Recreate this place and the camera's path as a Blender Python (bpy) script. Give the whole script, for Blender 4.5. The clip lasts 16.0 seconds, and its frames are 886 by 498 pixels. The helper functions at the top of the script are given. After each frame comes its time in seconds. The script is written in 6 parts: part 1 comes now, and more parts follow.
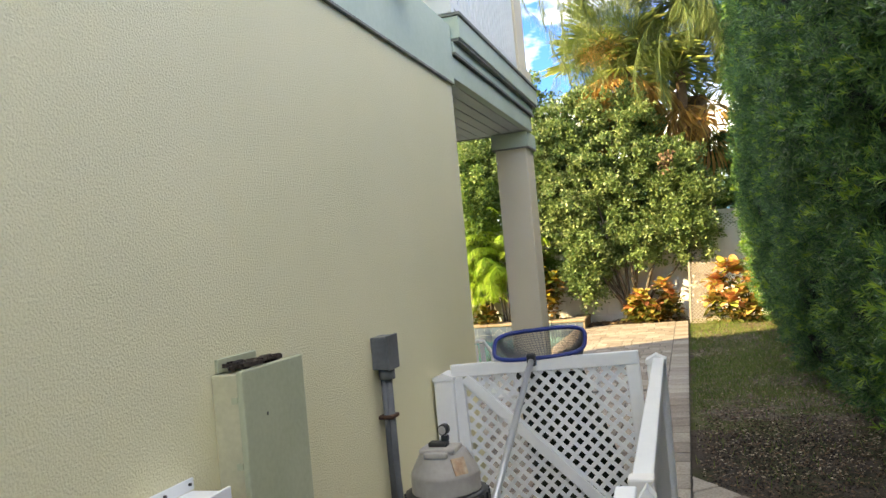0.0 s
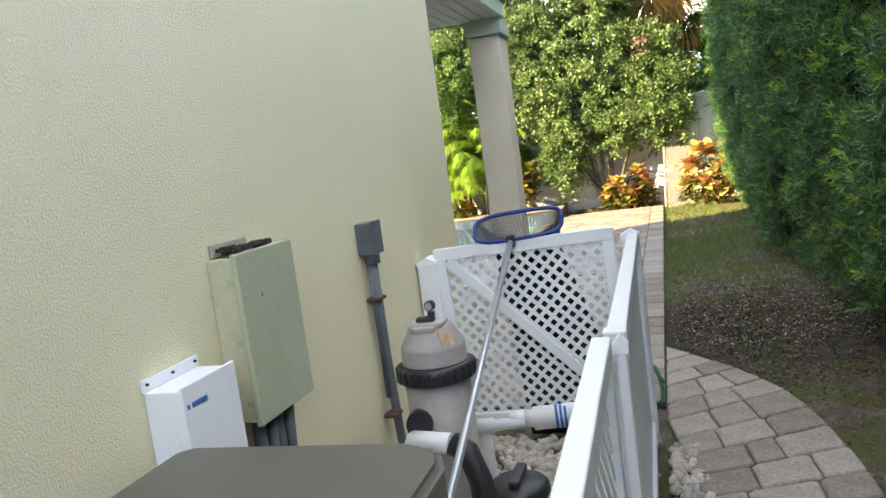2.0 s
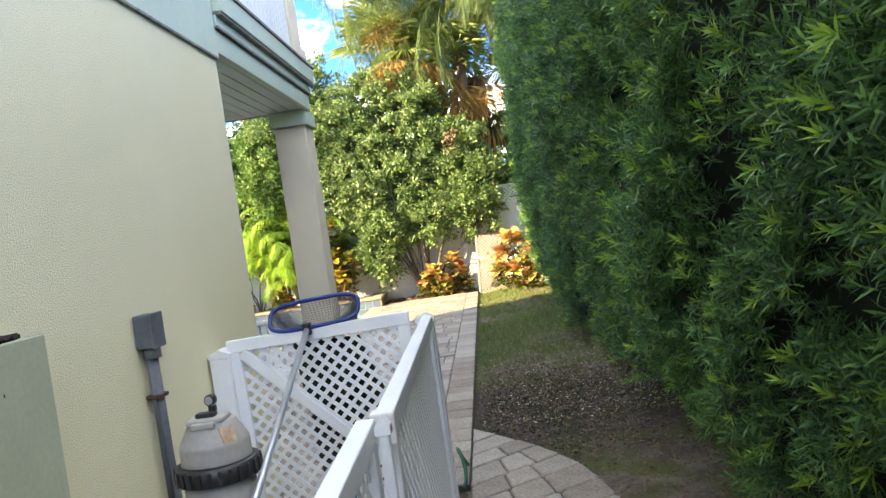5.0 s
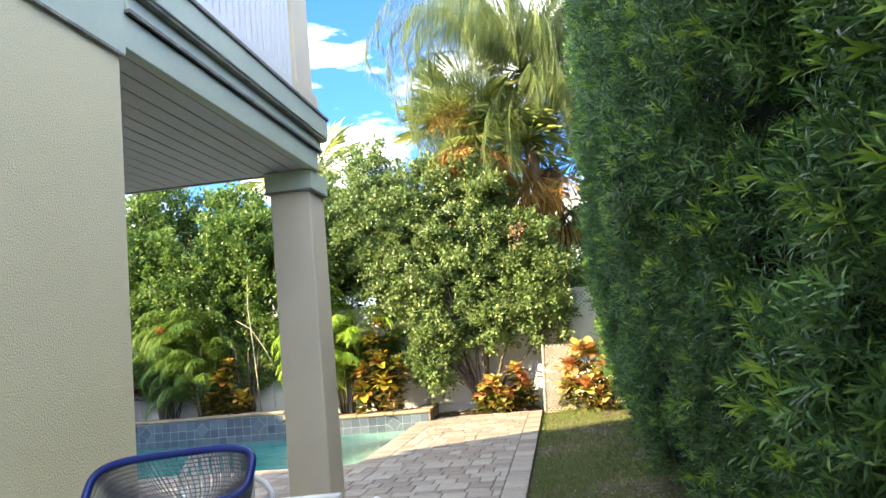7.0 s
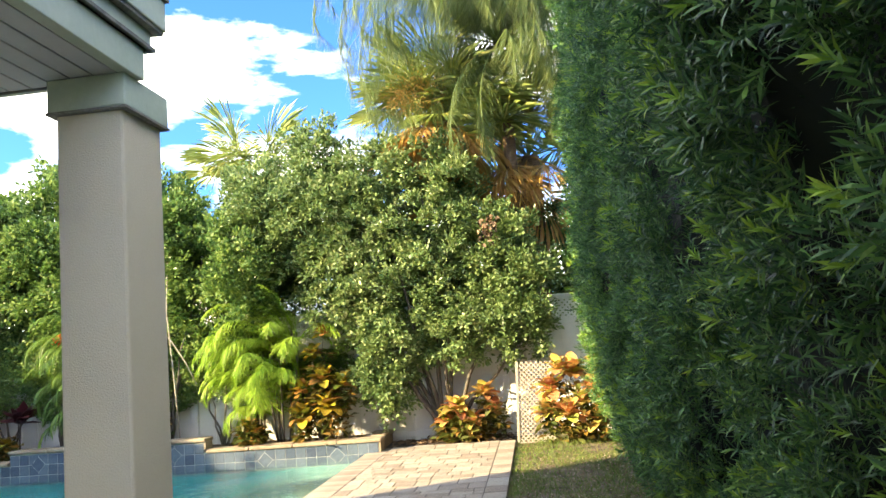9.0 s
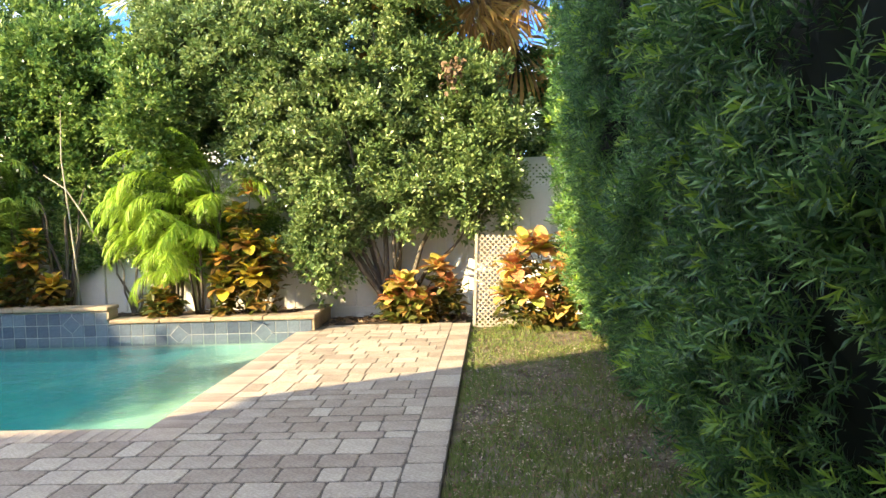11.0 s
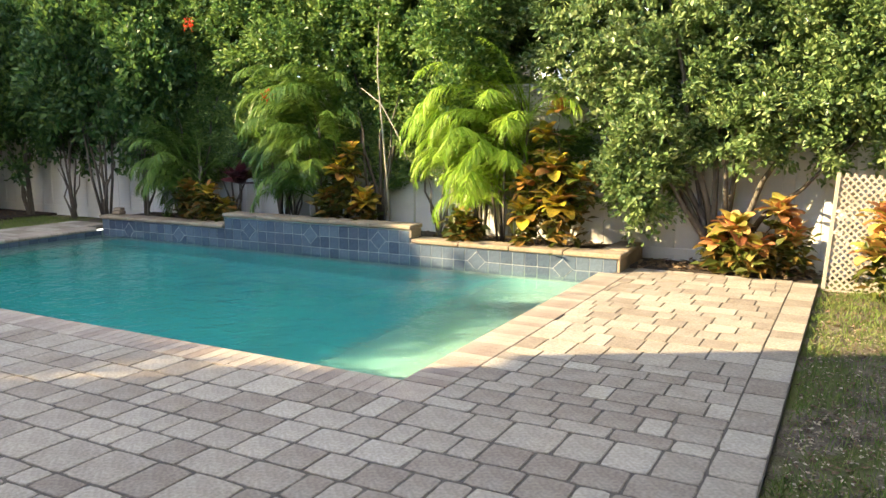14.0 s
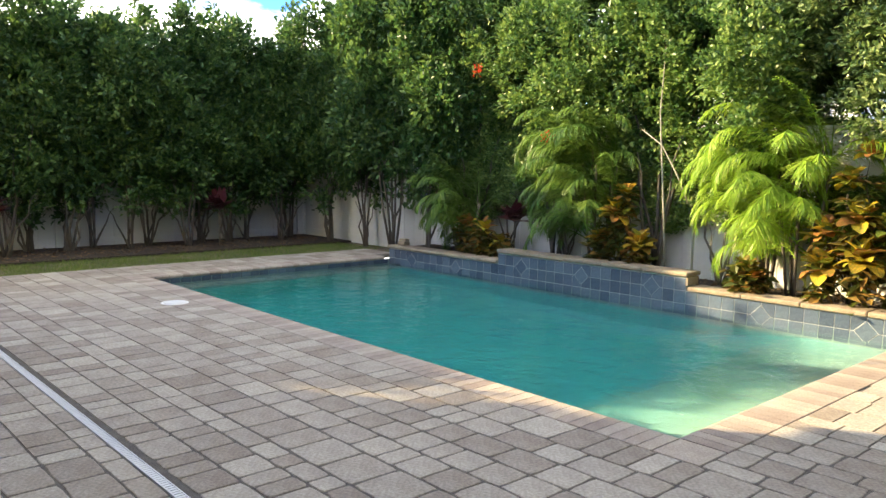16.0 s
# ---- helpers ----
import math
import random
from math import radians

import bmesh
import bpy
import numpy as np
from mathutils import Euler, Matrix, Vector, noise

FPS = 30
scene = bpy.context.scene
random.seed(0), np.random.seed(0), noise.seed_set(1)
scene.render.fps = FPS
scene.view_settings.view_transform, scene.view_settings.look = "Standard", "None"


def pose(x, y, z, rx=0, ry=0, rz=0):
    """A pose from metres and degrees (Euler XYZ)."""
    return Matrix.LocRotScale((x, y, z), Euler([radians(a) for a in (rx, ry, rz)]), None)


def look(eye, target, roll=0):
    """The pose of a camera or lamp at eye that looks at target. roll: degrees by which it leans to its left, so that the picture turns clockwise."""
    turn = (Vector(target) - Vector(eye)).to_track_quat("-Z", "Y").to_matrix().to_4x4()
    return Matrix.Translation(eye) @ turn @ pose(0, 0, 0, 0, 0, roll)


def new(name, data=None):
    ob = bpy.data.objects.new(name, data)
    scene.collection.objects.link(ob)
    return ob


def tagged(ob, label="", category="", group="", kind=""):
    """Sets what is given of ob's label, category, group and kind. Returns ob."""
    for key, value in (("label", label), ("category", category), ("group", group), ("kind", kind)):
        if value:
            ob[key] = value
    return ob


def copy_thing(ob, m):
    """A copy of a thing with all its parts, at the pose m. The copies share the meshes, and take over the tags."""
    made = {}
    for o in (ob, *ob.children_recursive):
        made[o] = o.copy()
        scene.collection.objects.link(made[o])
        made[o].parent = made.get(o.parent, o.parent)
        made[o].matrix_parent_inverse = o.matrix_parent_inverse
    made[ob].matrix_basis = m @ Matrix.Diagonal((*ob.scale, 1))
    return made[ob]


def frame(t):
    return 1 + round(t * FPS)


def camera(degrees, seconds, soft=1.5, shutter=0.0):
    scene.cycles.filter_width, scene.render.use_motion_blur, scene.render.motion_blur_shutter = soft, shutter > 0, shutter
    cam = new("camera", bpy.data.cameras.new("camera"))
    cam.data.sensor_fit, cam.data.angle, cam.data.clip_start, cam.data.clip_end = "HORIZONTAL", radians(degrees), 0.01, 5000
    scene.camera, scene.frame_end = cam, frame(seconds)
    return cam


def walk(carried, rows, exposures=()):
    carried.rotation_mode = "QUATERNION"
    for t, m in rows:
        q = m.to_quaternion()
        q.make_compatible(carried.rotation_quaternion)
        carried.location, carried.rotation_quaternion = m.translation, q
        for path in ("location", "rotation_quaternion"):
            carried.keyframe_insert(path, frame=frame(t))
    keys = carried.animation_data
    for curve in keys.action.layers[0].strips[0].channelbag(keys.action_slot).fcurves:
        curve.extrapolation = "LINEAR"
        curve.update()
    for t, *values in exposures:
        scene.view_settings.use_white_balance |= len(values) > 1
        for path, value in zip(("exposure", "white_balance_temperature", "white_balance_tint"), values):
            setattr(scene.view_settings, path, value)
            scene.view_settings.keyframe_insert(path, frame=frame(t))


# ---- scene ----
cam = camera(60.0, 16.0)
PATH = [
    (0, (1.282, -4.51, 1.568), (0.676, -2.604, 1.6), -5.2),
    (0.5, (1.295, -4.5, 1.546), (0.774, -2.571, 1.447), -7.3),
    (1, (1.315, -4.519, 1.531), (0.846, -2.584, 1.34), -8.9),
    (1.5, (1.321, -4.545, 1.522), (0.85, -2.615, 1.284), -9.2),
    (2, (1.294, -4.601, 1.517), (0.718, -2.7, 1.279), -7.7),
    (2.5, (1.279, -4.682, 1.529), (0.746, -2.761, 1.369), -3.0),
    (3, (1.245, -4.903, 1.578), (1.102, -2.91, 1.481), 1.5),
    (3.2, (1.246, -4.989, 1.563), (1.251, -2.991, 1.492), 2.2),
    (5.3, (1.48, -4.364, 1.475), (1.332, -2.37, 1.413), -9.3),
    (5.5, (1.501, -4.2, 1.483), (1.29, -2.211, 1.467), -8.3),
    (6, (1.513, -3.731, 1.484), (1.215, -1.755, 1.572), -6.3),
    (6.5, (1.566, -3.198, 1.479), (1.262, -1.228, 1.641), -5.9),
    (7, (1.592, -2.711, 1.435), (1.316, -0.743, 1.659), -5.2),
    (7.5, (1.595, -2.092, 1.473), (1.345, -0.126, 1.742), -4.7),
    (8, (1.548, -1.489, 1.491), (1.312, 0.474, 1.791), -5.0),
    (8.5, (1.491, -0.949, 1.482), (1.272, 1.017, 1.776), -5.0),
    (9, (1.553, -0.472, 1.475), (1.341, 1.502, 1.718), -4.6),
    (9.5, (1.508, -0.003, 1.464), (1.323, 1.984, 1.611), -4.3),
    (9.7, (1.511, 0.197, 1.475), (1.341, 2.187, 1.582), -4.3),
    (11.8, (1.474, 1.836, 1.491), (1.289, 3.815, 1.273), 0.5),
    (12, (1.493, 1.942, 1.509), (1.252, 3.913, 1.267), 0.6),
    (12.5, (1.469, 2.127, 1.529), (1.063, 4.065, 1.244), 0.9),
    (13, (1.4, 2.255, 1.553), (0.81, 4.141, 1.241), 0.6),
    (13.5, (1.405, 2.421, 1.556), (0.632, 4.237, 1.236), 0.2),
    (14, (1.446, 2.551, 1.549), (0.505, 4.288, 1.239), -0.1),
    (14.5, (1.437, 2.571, 1.562), (0.34, 4.217, 1.266), -0.3),
    (15, (1.405, 2.571, 1.549), (0.16, 4.113, 1.28), -0.1),
    (15.5, (1.356, 2.487, 1.576), (-0.015, 3.923, 1.335), 0.3),
    (16, (1.345, 2.495, 1.584), (-0.134, 3.825, 1.367), 0.8),
]
walk(cam, [(t, look(eye, target, roll)) for t, eye, target, roll in PATH],
     exposures=[(0, 2.88, 8400, 5), (0.5, 3.0, 8000, 5), (1.5, 3.25, 7400, 5), (3.2, 3.12, 7650, 5), (5.3, 3.3, 7200, 5), (7, 3.15, 7200, 5), (9.7, 3.05, 7400, 5), (11.8, 3.05, 7400, 5), (16, 2.85, 7500, 5)])

# ---- daylight ----
SUN_EL, SUN_AZ = 20.5, 58.5          # height, and degrees by which the light turns from +y towards +x
world = bpy.data.worlds.new("world")
scene.world = world
world.use_nodes = True
wn, wl = world.node_tree.nodes, world.node_tree.links
wn.clear()
sky = wn.new("ShaderNodeTexSky")
sky.sky_type, sky.sun_disc = "NISHITA", False
sky.sun_elevation, sky.sun_rotation = radians(SUN_EL), radians(180 + SUN_AZ)
sky.air_density, sky.dust_density, sky.ozone_density = 1.0, 0.6, 2.5
coords = wn.new("ShaderNodeTexCoord")
stretch = wn.new("ShaderNodeMapping")
stretch.inputs["Scale"].default_value = (1.6, 1.6, 4.5)
stretch.inputs["Location"].default_value = (-1.21, 1.45, 1.33)
puffs = wn.new("ShaderNodeTexNoise")
puffs.inputs["Scale"].default_value, puffs.inputs["Detail"].default_value = 2.3, 7
puffs.inputs["Roughness"].default_value = 0.55
cover = wn.new("ShaderNodeValToRGB")
cover.color_ramp.elements[0].position, cover.color_ramp.elements[1].position = 0.47, 0.62
mixer = wn.new("ShaderNodeMixRGB")
mixer.inputs["Color2"].default_value = (5.6, 5.6, 5.7, 1)
back = wn.new("ShaderNodeBackground")
back.inputs["Strength"].default_value = 0.15
sink = wn.new("ShaderNodeOutputWorld")
wl.new(coords.outputs["Generated"], stretch.inputs["Vector"])
wl.new(stretch.outputs["Vector"], puffs.inputs["Vector"])
wl.new(puffs.outputs["Fac"], cover.inputs["Fac"])
wl.new(cover.outputs["Color"], mixer.inputs["Fac"])
deepen = wn.new("ShaderNodeMixRGB")
deepen.blend_type = "MULTIPLY"
deepen.inputs["Fac"].default_value, deepen.inputs["Color2"].default_value = 1.0, (0.13, 0.27, 0.60, 1)
wl.new(sky.outputs["Color"], deepen.inputs["Color1"])
wl.new(deepen.outputs["Color"], mixer.inputs["Color1"])
wl.new(mixer.outputs["Color"], back.inputs["Color"])
wl.new(back.outputs["Background"], sink.inputs["Surface"])

sun_data = bpy.data.lights.new("sun", "SUN")
sun_data.energy, sun_data.angle, sun_data.color = 2.8, radians(0.5), (1.0, 0.80, 0.53)
sun = new("sun", sun_data)
sun.matrix_world = look((0, 0, 20), (math.sin(radians(SUN_AZ)), math.cos(radians(SUN_AZ)), 20 - math.tan(radians(SUN_EL))))


# ---- materials ----
def material(name, one, two=None, rough=0.6, scale=6.0, fine=60.0, bump=0.15, relief=0.004, metal=0.0, spec=0.5, spread=0.5, streak=None, per="", coat=0.0):
    """Two colours mixed by coarse noise, darkened or lightened by fine noise, with fine relief. per: object or island, to vary pieces."""
    m = bpy.data.materials.new(name)
    m.use_nodes = True
    n, l = m.node_tree.nodes, m.node_tree.links
    b = n["Principled BSDF"]
    two = two or tuple(c * 0.85 for c in one)
    tc = n.new("ShaderNodeTexCoord")
    src = tc.outputs["Object"]
    if streak:
        mp = n.new("ShaderNodeMapping")
        mp.inputs["Scale"].default_value = streak
        l.new(src, mp.inputs["Vector"])
        src = mp.outputs["Vector"]
    big = n.new("ShaderNodeTexNoise")
    big.inputs["Scale"].default_value, big.inputs["Detail"].default_value = scale, 5
    small = n.new("ShaderNodeTexNoise")
    small.inputs["Scale"].default_value, small.inputs["Detail"].default_value = fine, 3
    ramp = n.new("ShaderNodeValToRGB")
    ramp.color_ramp.elements[0].position, ramp.color_ramp.elements[1].position = 0.5 - spread / 2, 0.5 + spread / 2
    ramp.color_ramp.elements[0].color, ramp.color_ramp.elements[1].color = (*one, 1), (*two, 1)
    l.new(src, big.inputs["Vector"])
    l.new(src, small.inputs["Vector"])
    fac = big.outputs["Fac"]
    if per:
        mx = n.new("ShaderNodeMath")
        mx.operation = "MULTIPLY_ADD"
        rnd = n.new("ShaderNodeObjectInfo") if per == "object" else n.new("ShaderNodeNewGeometry")
        l.new(rnd.outputs["Random" if per == "object" else "Random Per Island"], mx.inputs[0])
        mx.inputs[1].default_value = 0.7
        half = n.new("ShaderNodeMath")
        half.operation = "MULTIPLY_ADD"
        l.new(fac, half.inputs[0])
        half.inputs[1].default_value, half.inputs[2].default_value = 0.9, -0.3
        l.new(half.outputs[0], mx.inputs[2])
        fac = mx.outputs[0]
    l.new(fac, ramp.inputs["Fac"])
    shade = n.new("ShaderNodeMixRGB")
    shade.blend_type = "OVERLAY"
    shade.inputs["Fac"].default_value = bump * 2
    l.new(ramp.outputs["Color"], shade.inputs["Color1"])
    l.new(small.outputs["Fac"], shade.inputs["Color2"])
    l.new(shade.outputs["Color"], b.inputs["Base Color"])
    bp = n.new("ShaderNodeBump")
    bp.inputs["Strength"].default_value, bp.inputs["Distance"].default_value = 1.0, relief
    l.new(small.outputs["Fac"], bp.inputs["Height"])
    l.new(bp.outputs["Normal"], b.inputs["Normal"])
    b.inputs["Roughness"].default_value, b.inputs["Metallic"].default_value = rough, metal
    b.inputs["Specular IOR Level"].default_value, b.inputs["Coat Weight"].default_value = spec, coat
    return m


def leafy(name, stops, rough=0.45, through_light=0.3, per="island", spec=0.35):
    """Leaves: a colour for each by chance, some light let through."""
    m = bpy.data.materials.new(name)
    m.use_nodes = True
    n, l = m.node_tree.nodes, m.node_tree.links
    b, out = n["Principled BSDF"], n["Material Output"]
    rnd = n.new("ShaderNodeNewGeometry") if per == "island" else n.new("ShaderNodeObjectInfo")
    ramp = n.new("ShaderNodeValToRGB")
    while len(ramp.color_ramp.elements) < len(stops):
        ramp.color_ramp.elements.new(0.5)
    for e, (p, c) in zip(ramp.color_ramp.elements, stops):
        e.position, e.color = p, (*c, 1)
    tc = n.new("ShaderNodeTexCoord")
    ns = n.new("ShaderNodeTexNoise")
    ns.inputs["Scale"].default_value, ns.inputs["Detail"].default_value = 1.3 if per == "island" else 14.0, 4
    l.new(tc.outputs["Object"], ns.inputs["Vector"])
    mx = n.new("ShaderNodeMath")
    mx.operation = "MULTIPLY_ADD"
    mx.inputs[1].default_value = 0.7
    l.new(rnd.outputs["Random Per Island" if per == "island" else "Random"], mx.inputs[0])
    sc = n.new("ShaderNodeMath")
    sc.operation = "MULTIPLY_ADD"
    sc.inputs[1].default_value, sc.inputs[2].default_value = 0.8, -0.25
    l.new(ns.outputs["Fac"], sc.inputs[0])
    l.new(sc.outputs[0], mx.inputs[2])
    l.new(mx.outputs[0], ramp.inputs["Fac"])
    l.new(ramp.outputs["Color"], b.inputs["Base Color"])
    b.inputs["Roughness"].default_value, b.inputs["Specular IOR Level"].default_value = rough, spec
    tr = n.new("ShaderNodeBsdfTranslucent")
    l.new(ramp.outputs["Color"], tr.inputs["Color"])
    mix = n.new("ShaderNodeMixShader")
    mix.inputs["Fac"].default_value = through_light
    l.new(b.outputs["BSDF"], mix.inputs[1])
    l.new(tr.outputs["BSDF"], mix.inputs[2])
    l.new(mix.outputs["Shader"], out.inputs["Surface"])
    return m


STUCCO = material("stucco", (0.71, 0.68, 0.45), (0.77, 0.73, 0.50), 0.9, 1.2, 150, 0.06, 0.0042, spec=0.2)
STUCCO_FINE = material("column_stucco", (0.68, 0.62, 0.47), (0.74, 0.68, 0.52), 0.9, 2.0, 140, 0.05, 0.003, spec=0.2)
SAGE = material("sage_paint", (0.46, 0.56, 0.45), (0.53, 0.62, 0.51), 0.55, 3, 40, 0.05, 0.001)
# Weathered metal edges; also the painted shade under the gutter and behind the soffit.
SAGE_DARK = material("weathered_edge_and_shade", (0.12, 0.13, 0.11), (0.30, 0.31, 0.27), 0.8, 12, 90, 0.25, 0.004)
SOFFIT = material("soffit_vinyl", (0.50, 0.53, 0.54), (0.56, 0.59, 0.59), 0.5, 2, 30, 0.03, 0.0008)
RAILW = material("white_rail", (0.70, 0.74, 0.74), (0.78, 0.80, 0.79), 0.4, 3, 50, 0.04, 0.0005)
VINYL = material("white_vinyl", (0.74, 0.77, 0.78), (0.82, 0.83, 0.83), 0.38, 4, 40, 0.06, 0.0006)
FENCE = material("fence_vinyl", (0.70, 0.69, 0.66), (0.80, 0.79, 0.76), 0.45, 1.5, 25, 0.08, 0.0008)
GREYBOX = material("sage_enamel", (0.37, 0.40, 0.27), (0.43, 0.46, 0.32), 0.45, 5, 60, 0.06, 0.0005)
CREAMBOX = material("cream_enamel", (0.46, 0.45, 0.30), (0.54, 0.52, 0.36), 0.5, 5, 60, 0.08, 0.0006)
WHITEBOX = material("white_enamel", (0.76, 0.80, 0.82), (0.82, 0.85, 0.86), 0.3, 4, 50, 0.03, 0.0004)
CONDUIT = material("grey_pvc", (0.080, 0.090, 0.100), (0.125, 0.14, 0.15), 0.5, 9, 60, 0.12, 0.001)
RUSTY = material("rusty_steel", (0.05, 0.024, 0.014), (0.11, 0.05, 0.028), 0.8, 30, 120, 0.3, 0.002)
TANK = material("grey_tank", (0.29, 0.275, 0.25), (0.41, 0.395, 0.36), 0.55, 5, 40, 0.07, 0.0006)
BLACKP = material("black_plastic", (0.015, 0.016, 0.017), (0.03, 0.03, 0.032), 0.42, 12, 80, 0.2, 0.0008)
PVC = material("white_pvc", (0.78, 0.79, 0.78), (0.70, 0.71, 0.69), 0.32, 5, 40, 0.05, 0.0004)
BLUE = material("blue_frame", (0.005, 0.02, 0.15), (0.008, 0.032, 0.22), 0.32, 8, 60, 0.08, 0.0005)
LABEL_BLUE = material("print_blue", (0.03, 0.13, 0.36), (0.04, 0.16, 0.42), 0.5)
LABEL_RED = material("print_orange", (0.36, 0.19, 0.10), (0.50, 0.42, 0.30), 0.6, 40)
ALU = material("brushed_aluminium", (0.42, 0.44, 0.47), (0.52, 0.54, 0.56), 0.35, 6, 90, 0.08, 0.0006, metal=0.7)
OLIVE = material("olive_plastic", (0.085, 0.085, 0.065), (0.11, 0.11, 0.085), 0.45, 4, 200, 0.08, 0.0012)
STEEL = material("dark_steel", (0.03, 0.03, 0.03), (0.06, 0.06, 0.06), 0.5, 10, 60, 0.1, 0.0005, metal=0.6)
PAVER = material("tumbled_paver", (0.225, 0.185, 0.148), (0.43, 0.39, 0.325), 0.85, 6, 48, 0.27, 0.005, per="object", spread=0.95, spec=0.3)
PAVER_REST = material("tumbled_paver_rest", (0.225, 0.185, 0.148), (0.43, 0.39, 0.325), 0.85, 6, 48, 0.27, 0.005, per="island", spread=0.95, spec=0.3)
COPING = material("coping_stone", (0.24, 0.19, 0.16), (0.44, 0.38, 0.31), 0.8, 7, 80, 0.25, 0.004, per="object", spread=0.9, spec=0.3)
CAPSTONE = material("cast_stone", (0.22, 0.17, 0.12), (0.37, 0.30, 0.215), 0.85, 4, 50, 0.25, 0.006, spec=0.3)
JOINT = material("joint_sand", (0.075, 0.066, 0.055), (0.13, 0.115, 0.095), 0.95, 10, 120, 0.3, 0.004)
TILE = material("slate_blue_tile", (0.045, 0.062, 0.098), (0.13, 0.17, 0.22), 0.24, 16, 70, 0.22, 0.0012, per="object", spread=1.0)
GROUT = material("tile_grout", (0.30, 0.32, 0.33), (0.40, 0.42, 0.42), 0.85, 20, 120, 0.1, 0.001)
PEBBLE = material("white_pebbles", (0.44, 0.39, 0.31), (0.68, 0.63, 0.54), 0.8, 9, 90, 0.12, 0.002, per="island", spread=0.9)
MULCH = material("dark_mulch", (0.022, 0.016, 0.012), (0.06, 0.042, 0.03), 0.95, 14, 90, 0.4, 0.012)
BARK = material("grey_bark", (0.07, 0.058, 0.047), (0.15, 0.13, 0.105), 0.9, 12, 60, 0.35, 0.006, streak=(1, 1, 0.25))
PALMBARK = material("palm_bark", (0.16, 0.10, 0.06), (0.26, 0.18, 0.11), 0.9, 10, 50, 0.4, 0.01, streak=(1, 1, 4))
DRAINP = material("drain_plastic", (0.62, 0.63, 0.62), (0.72, 0.73, 0.71), 0.45, 6, 60, 0.08, 0.0005)
HOSE = material("green_hose", (0.01, 0.10, 0.045), (0.02, 0.14, 0.06), 0.4, 9)
MESH = material("net_mesh", (0.16, 0.165, 0.175), (0.24, 0.245, 0.255), 0.6, 9)
TANWOOD = material("cream_tan_lattice", (0.38, 0.33, 0.28), (0.52, 0.47, 0.41), 0.7, 5, 60, 0.15, 0.001)
TARP = material("dark_plastic_sheet", (0.012, 0.016, 0.013), (0.05, 0.06, 0.03), 0.45, 7, 60, 0.2, 0.004)
ROOFT = material("clay_roof", (0.40, 0.22, 0.14), (0.50, 0.30, 0.20), 0.8, 3, 20, 0.2, 0.02)
DEADLEAF = material("dry_leaf", (0.085, 0.052, 0.030), (0.23, 0.155, 0.088), 0.8, 9, 80, 0.2, 0.001, per="island", spread=0.9)

L_HEDGE = leafy("podocarpus_leaf", [(0.0, (0.017, 0.050, 0.022)), (0.40, (0.056, 0.138, 0.046)), (0.75, (0.135, 0.275, 0.066)), (1.0, (0.27, 0.42, 0.09))], 0.42, 0.25, spec=0.35)
L_TIP = leafy("podocarpus_new_leaf", [(0.0, (0.14, 0.27, 0.035)), (0.6, (0.25, 0.41, 0.055)), (1.0, (0.42, 0.52, 0.08))], 0.4, 0.35)
L_BUSH = leafy("viburnum_leaf", [(0.0, (0.046, 0.092, 0.034)), (0.40, (0.145, 0.235, 0.080)), (0.72, (0.29, 0.38, 0.145)), (1.0, (0.51, 0.56, 0.30))], 0.36, 0.28, spec=0.45)
L_RANGY = leafy("rangy_shrub_leaf", [(0.0, (0.030, 0.075, 0.022)), (0.45, (0.105, 0.20, 0.052)), (0.78, (0.24, 0.35, 0.09)), (1.0, (0.44, 0.52, 0.18))], 0.38, 0.34, spec=0.4)
L_DARK = leafy("dark_shrub_leaf", [(0.0, (0.024, 0.060, 0.022)), (0.5, (0.062, 0.138, 0.038)), (1.0, (0.19, 0.29, 0.07))], 0.42, 0.40)
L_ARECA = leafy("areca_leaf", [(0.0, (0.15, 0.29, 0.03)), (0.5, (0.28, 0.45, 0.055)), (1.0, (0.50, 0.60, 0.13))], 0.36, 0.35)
# Darker copy of the areca leaf, with shade painted into its colours.
L_ARECA_SHADE = leafy("areca_leaf_painted_shade", [(0.0, (0.06, 0.13, 0.028)), (0.6, (0.14, 0.25, 0.045)), (1.0, (0.30, 0.40, 0.08))], 0.36, 0.35)
L_FAN = leafy("fan_leaf", [(0.0, (0.18, 0.25, 0.06)), (0.6, (0.33, 0.40, 0.11)), (1.0, (0.58, 0.56, 0.19))], 0.45, 0.45)
L_DRY = leafy("dry_frond", [(0.0, (0.36, 0.22, 0.09)), (0.5, (0.55, 0.33, 0.10)), (0.8, (0.66, 0.50, 0.16)), (1.0, (0.58, 0.47, 0.30))], 0.6, 0.4)
L_QUEEN = leafy("queen_leaf", [(0.0, (0.11, 0.17, 0.065)), (0.6, (0.22, 0.29, 0.11)), (1.0, (0.42, 0.45, 0.22))], 0.38, 0.35)
L_CROTON = leafy("croton_leaf", [(0.08, (0.05, 0.085, 0.02)), (0.26, (0.17, 0.21, 0.035)), (0.40, (0.58, 0.47, 0.05)), (0.52, (0.60, 0.36, 0.05)), (0.64, (0.16, 0.19, 0.03)), (0.78, (0.52, 0.20, 0.07)), (0.92, (0.09, 0.11, 0.025))], 0.32, 0.3, per="object")
L_CROTON_WARM = leafy("croton_orange_leaf", [(0.12, (0.34, 0.42, 0.08)), (0.30, (0.60, 0.52, 0.14)), (0.44, (0.64, 0.36, 0.14)), (0.58, (0.58, 0.25, 0.13)), (0.72, (0.42, 0.14, 0.08)), (0.88, (0.24, 0.28, 0.06))], 0.32, 0.3, per="object")
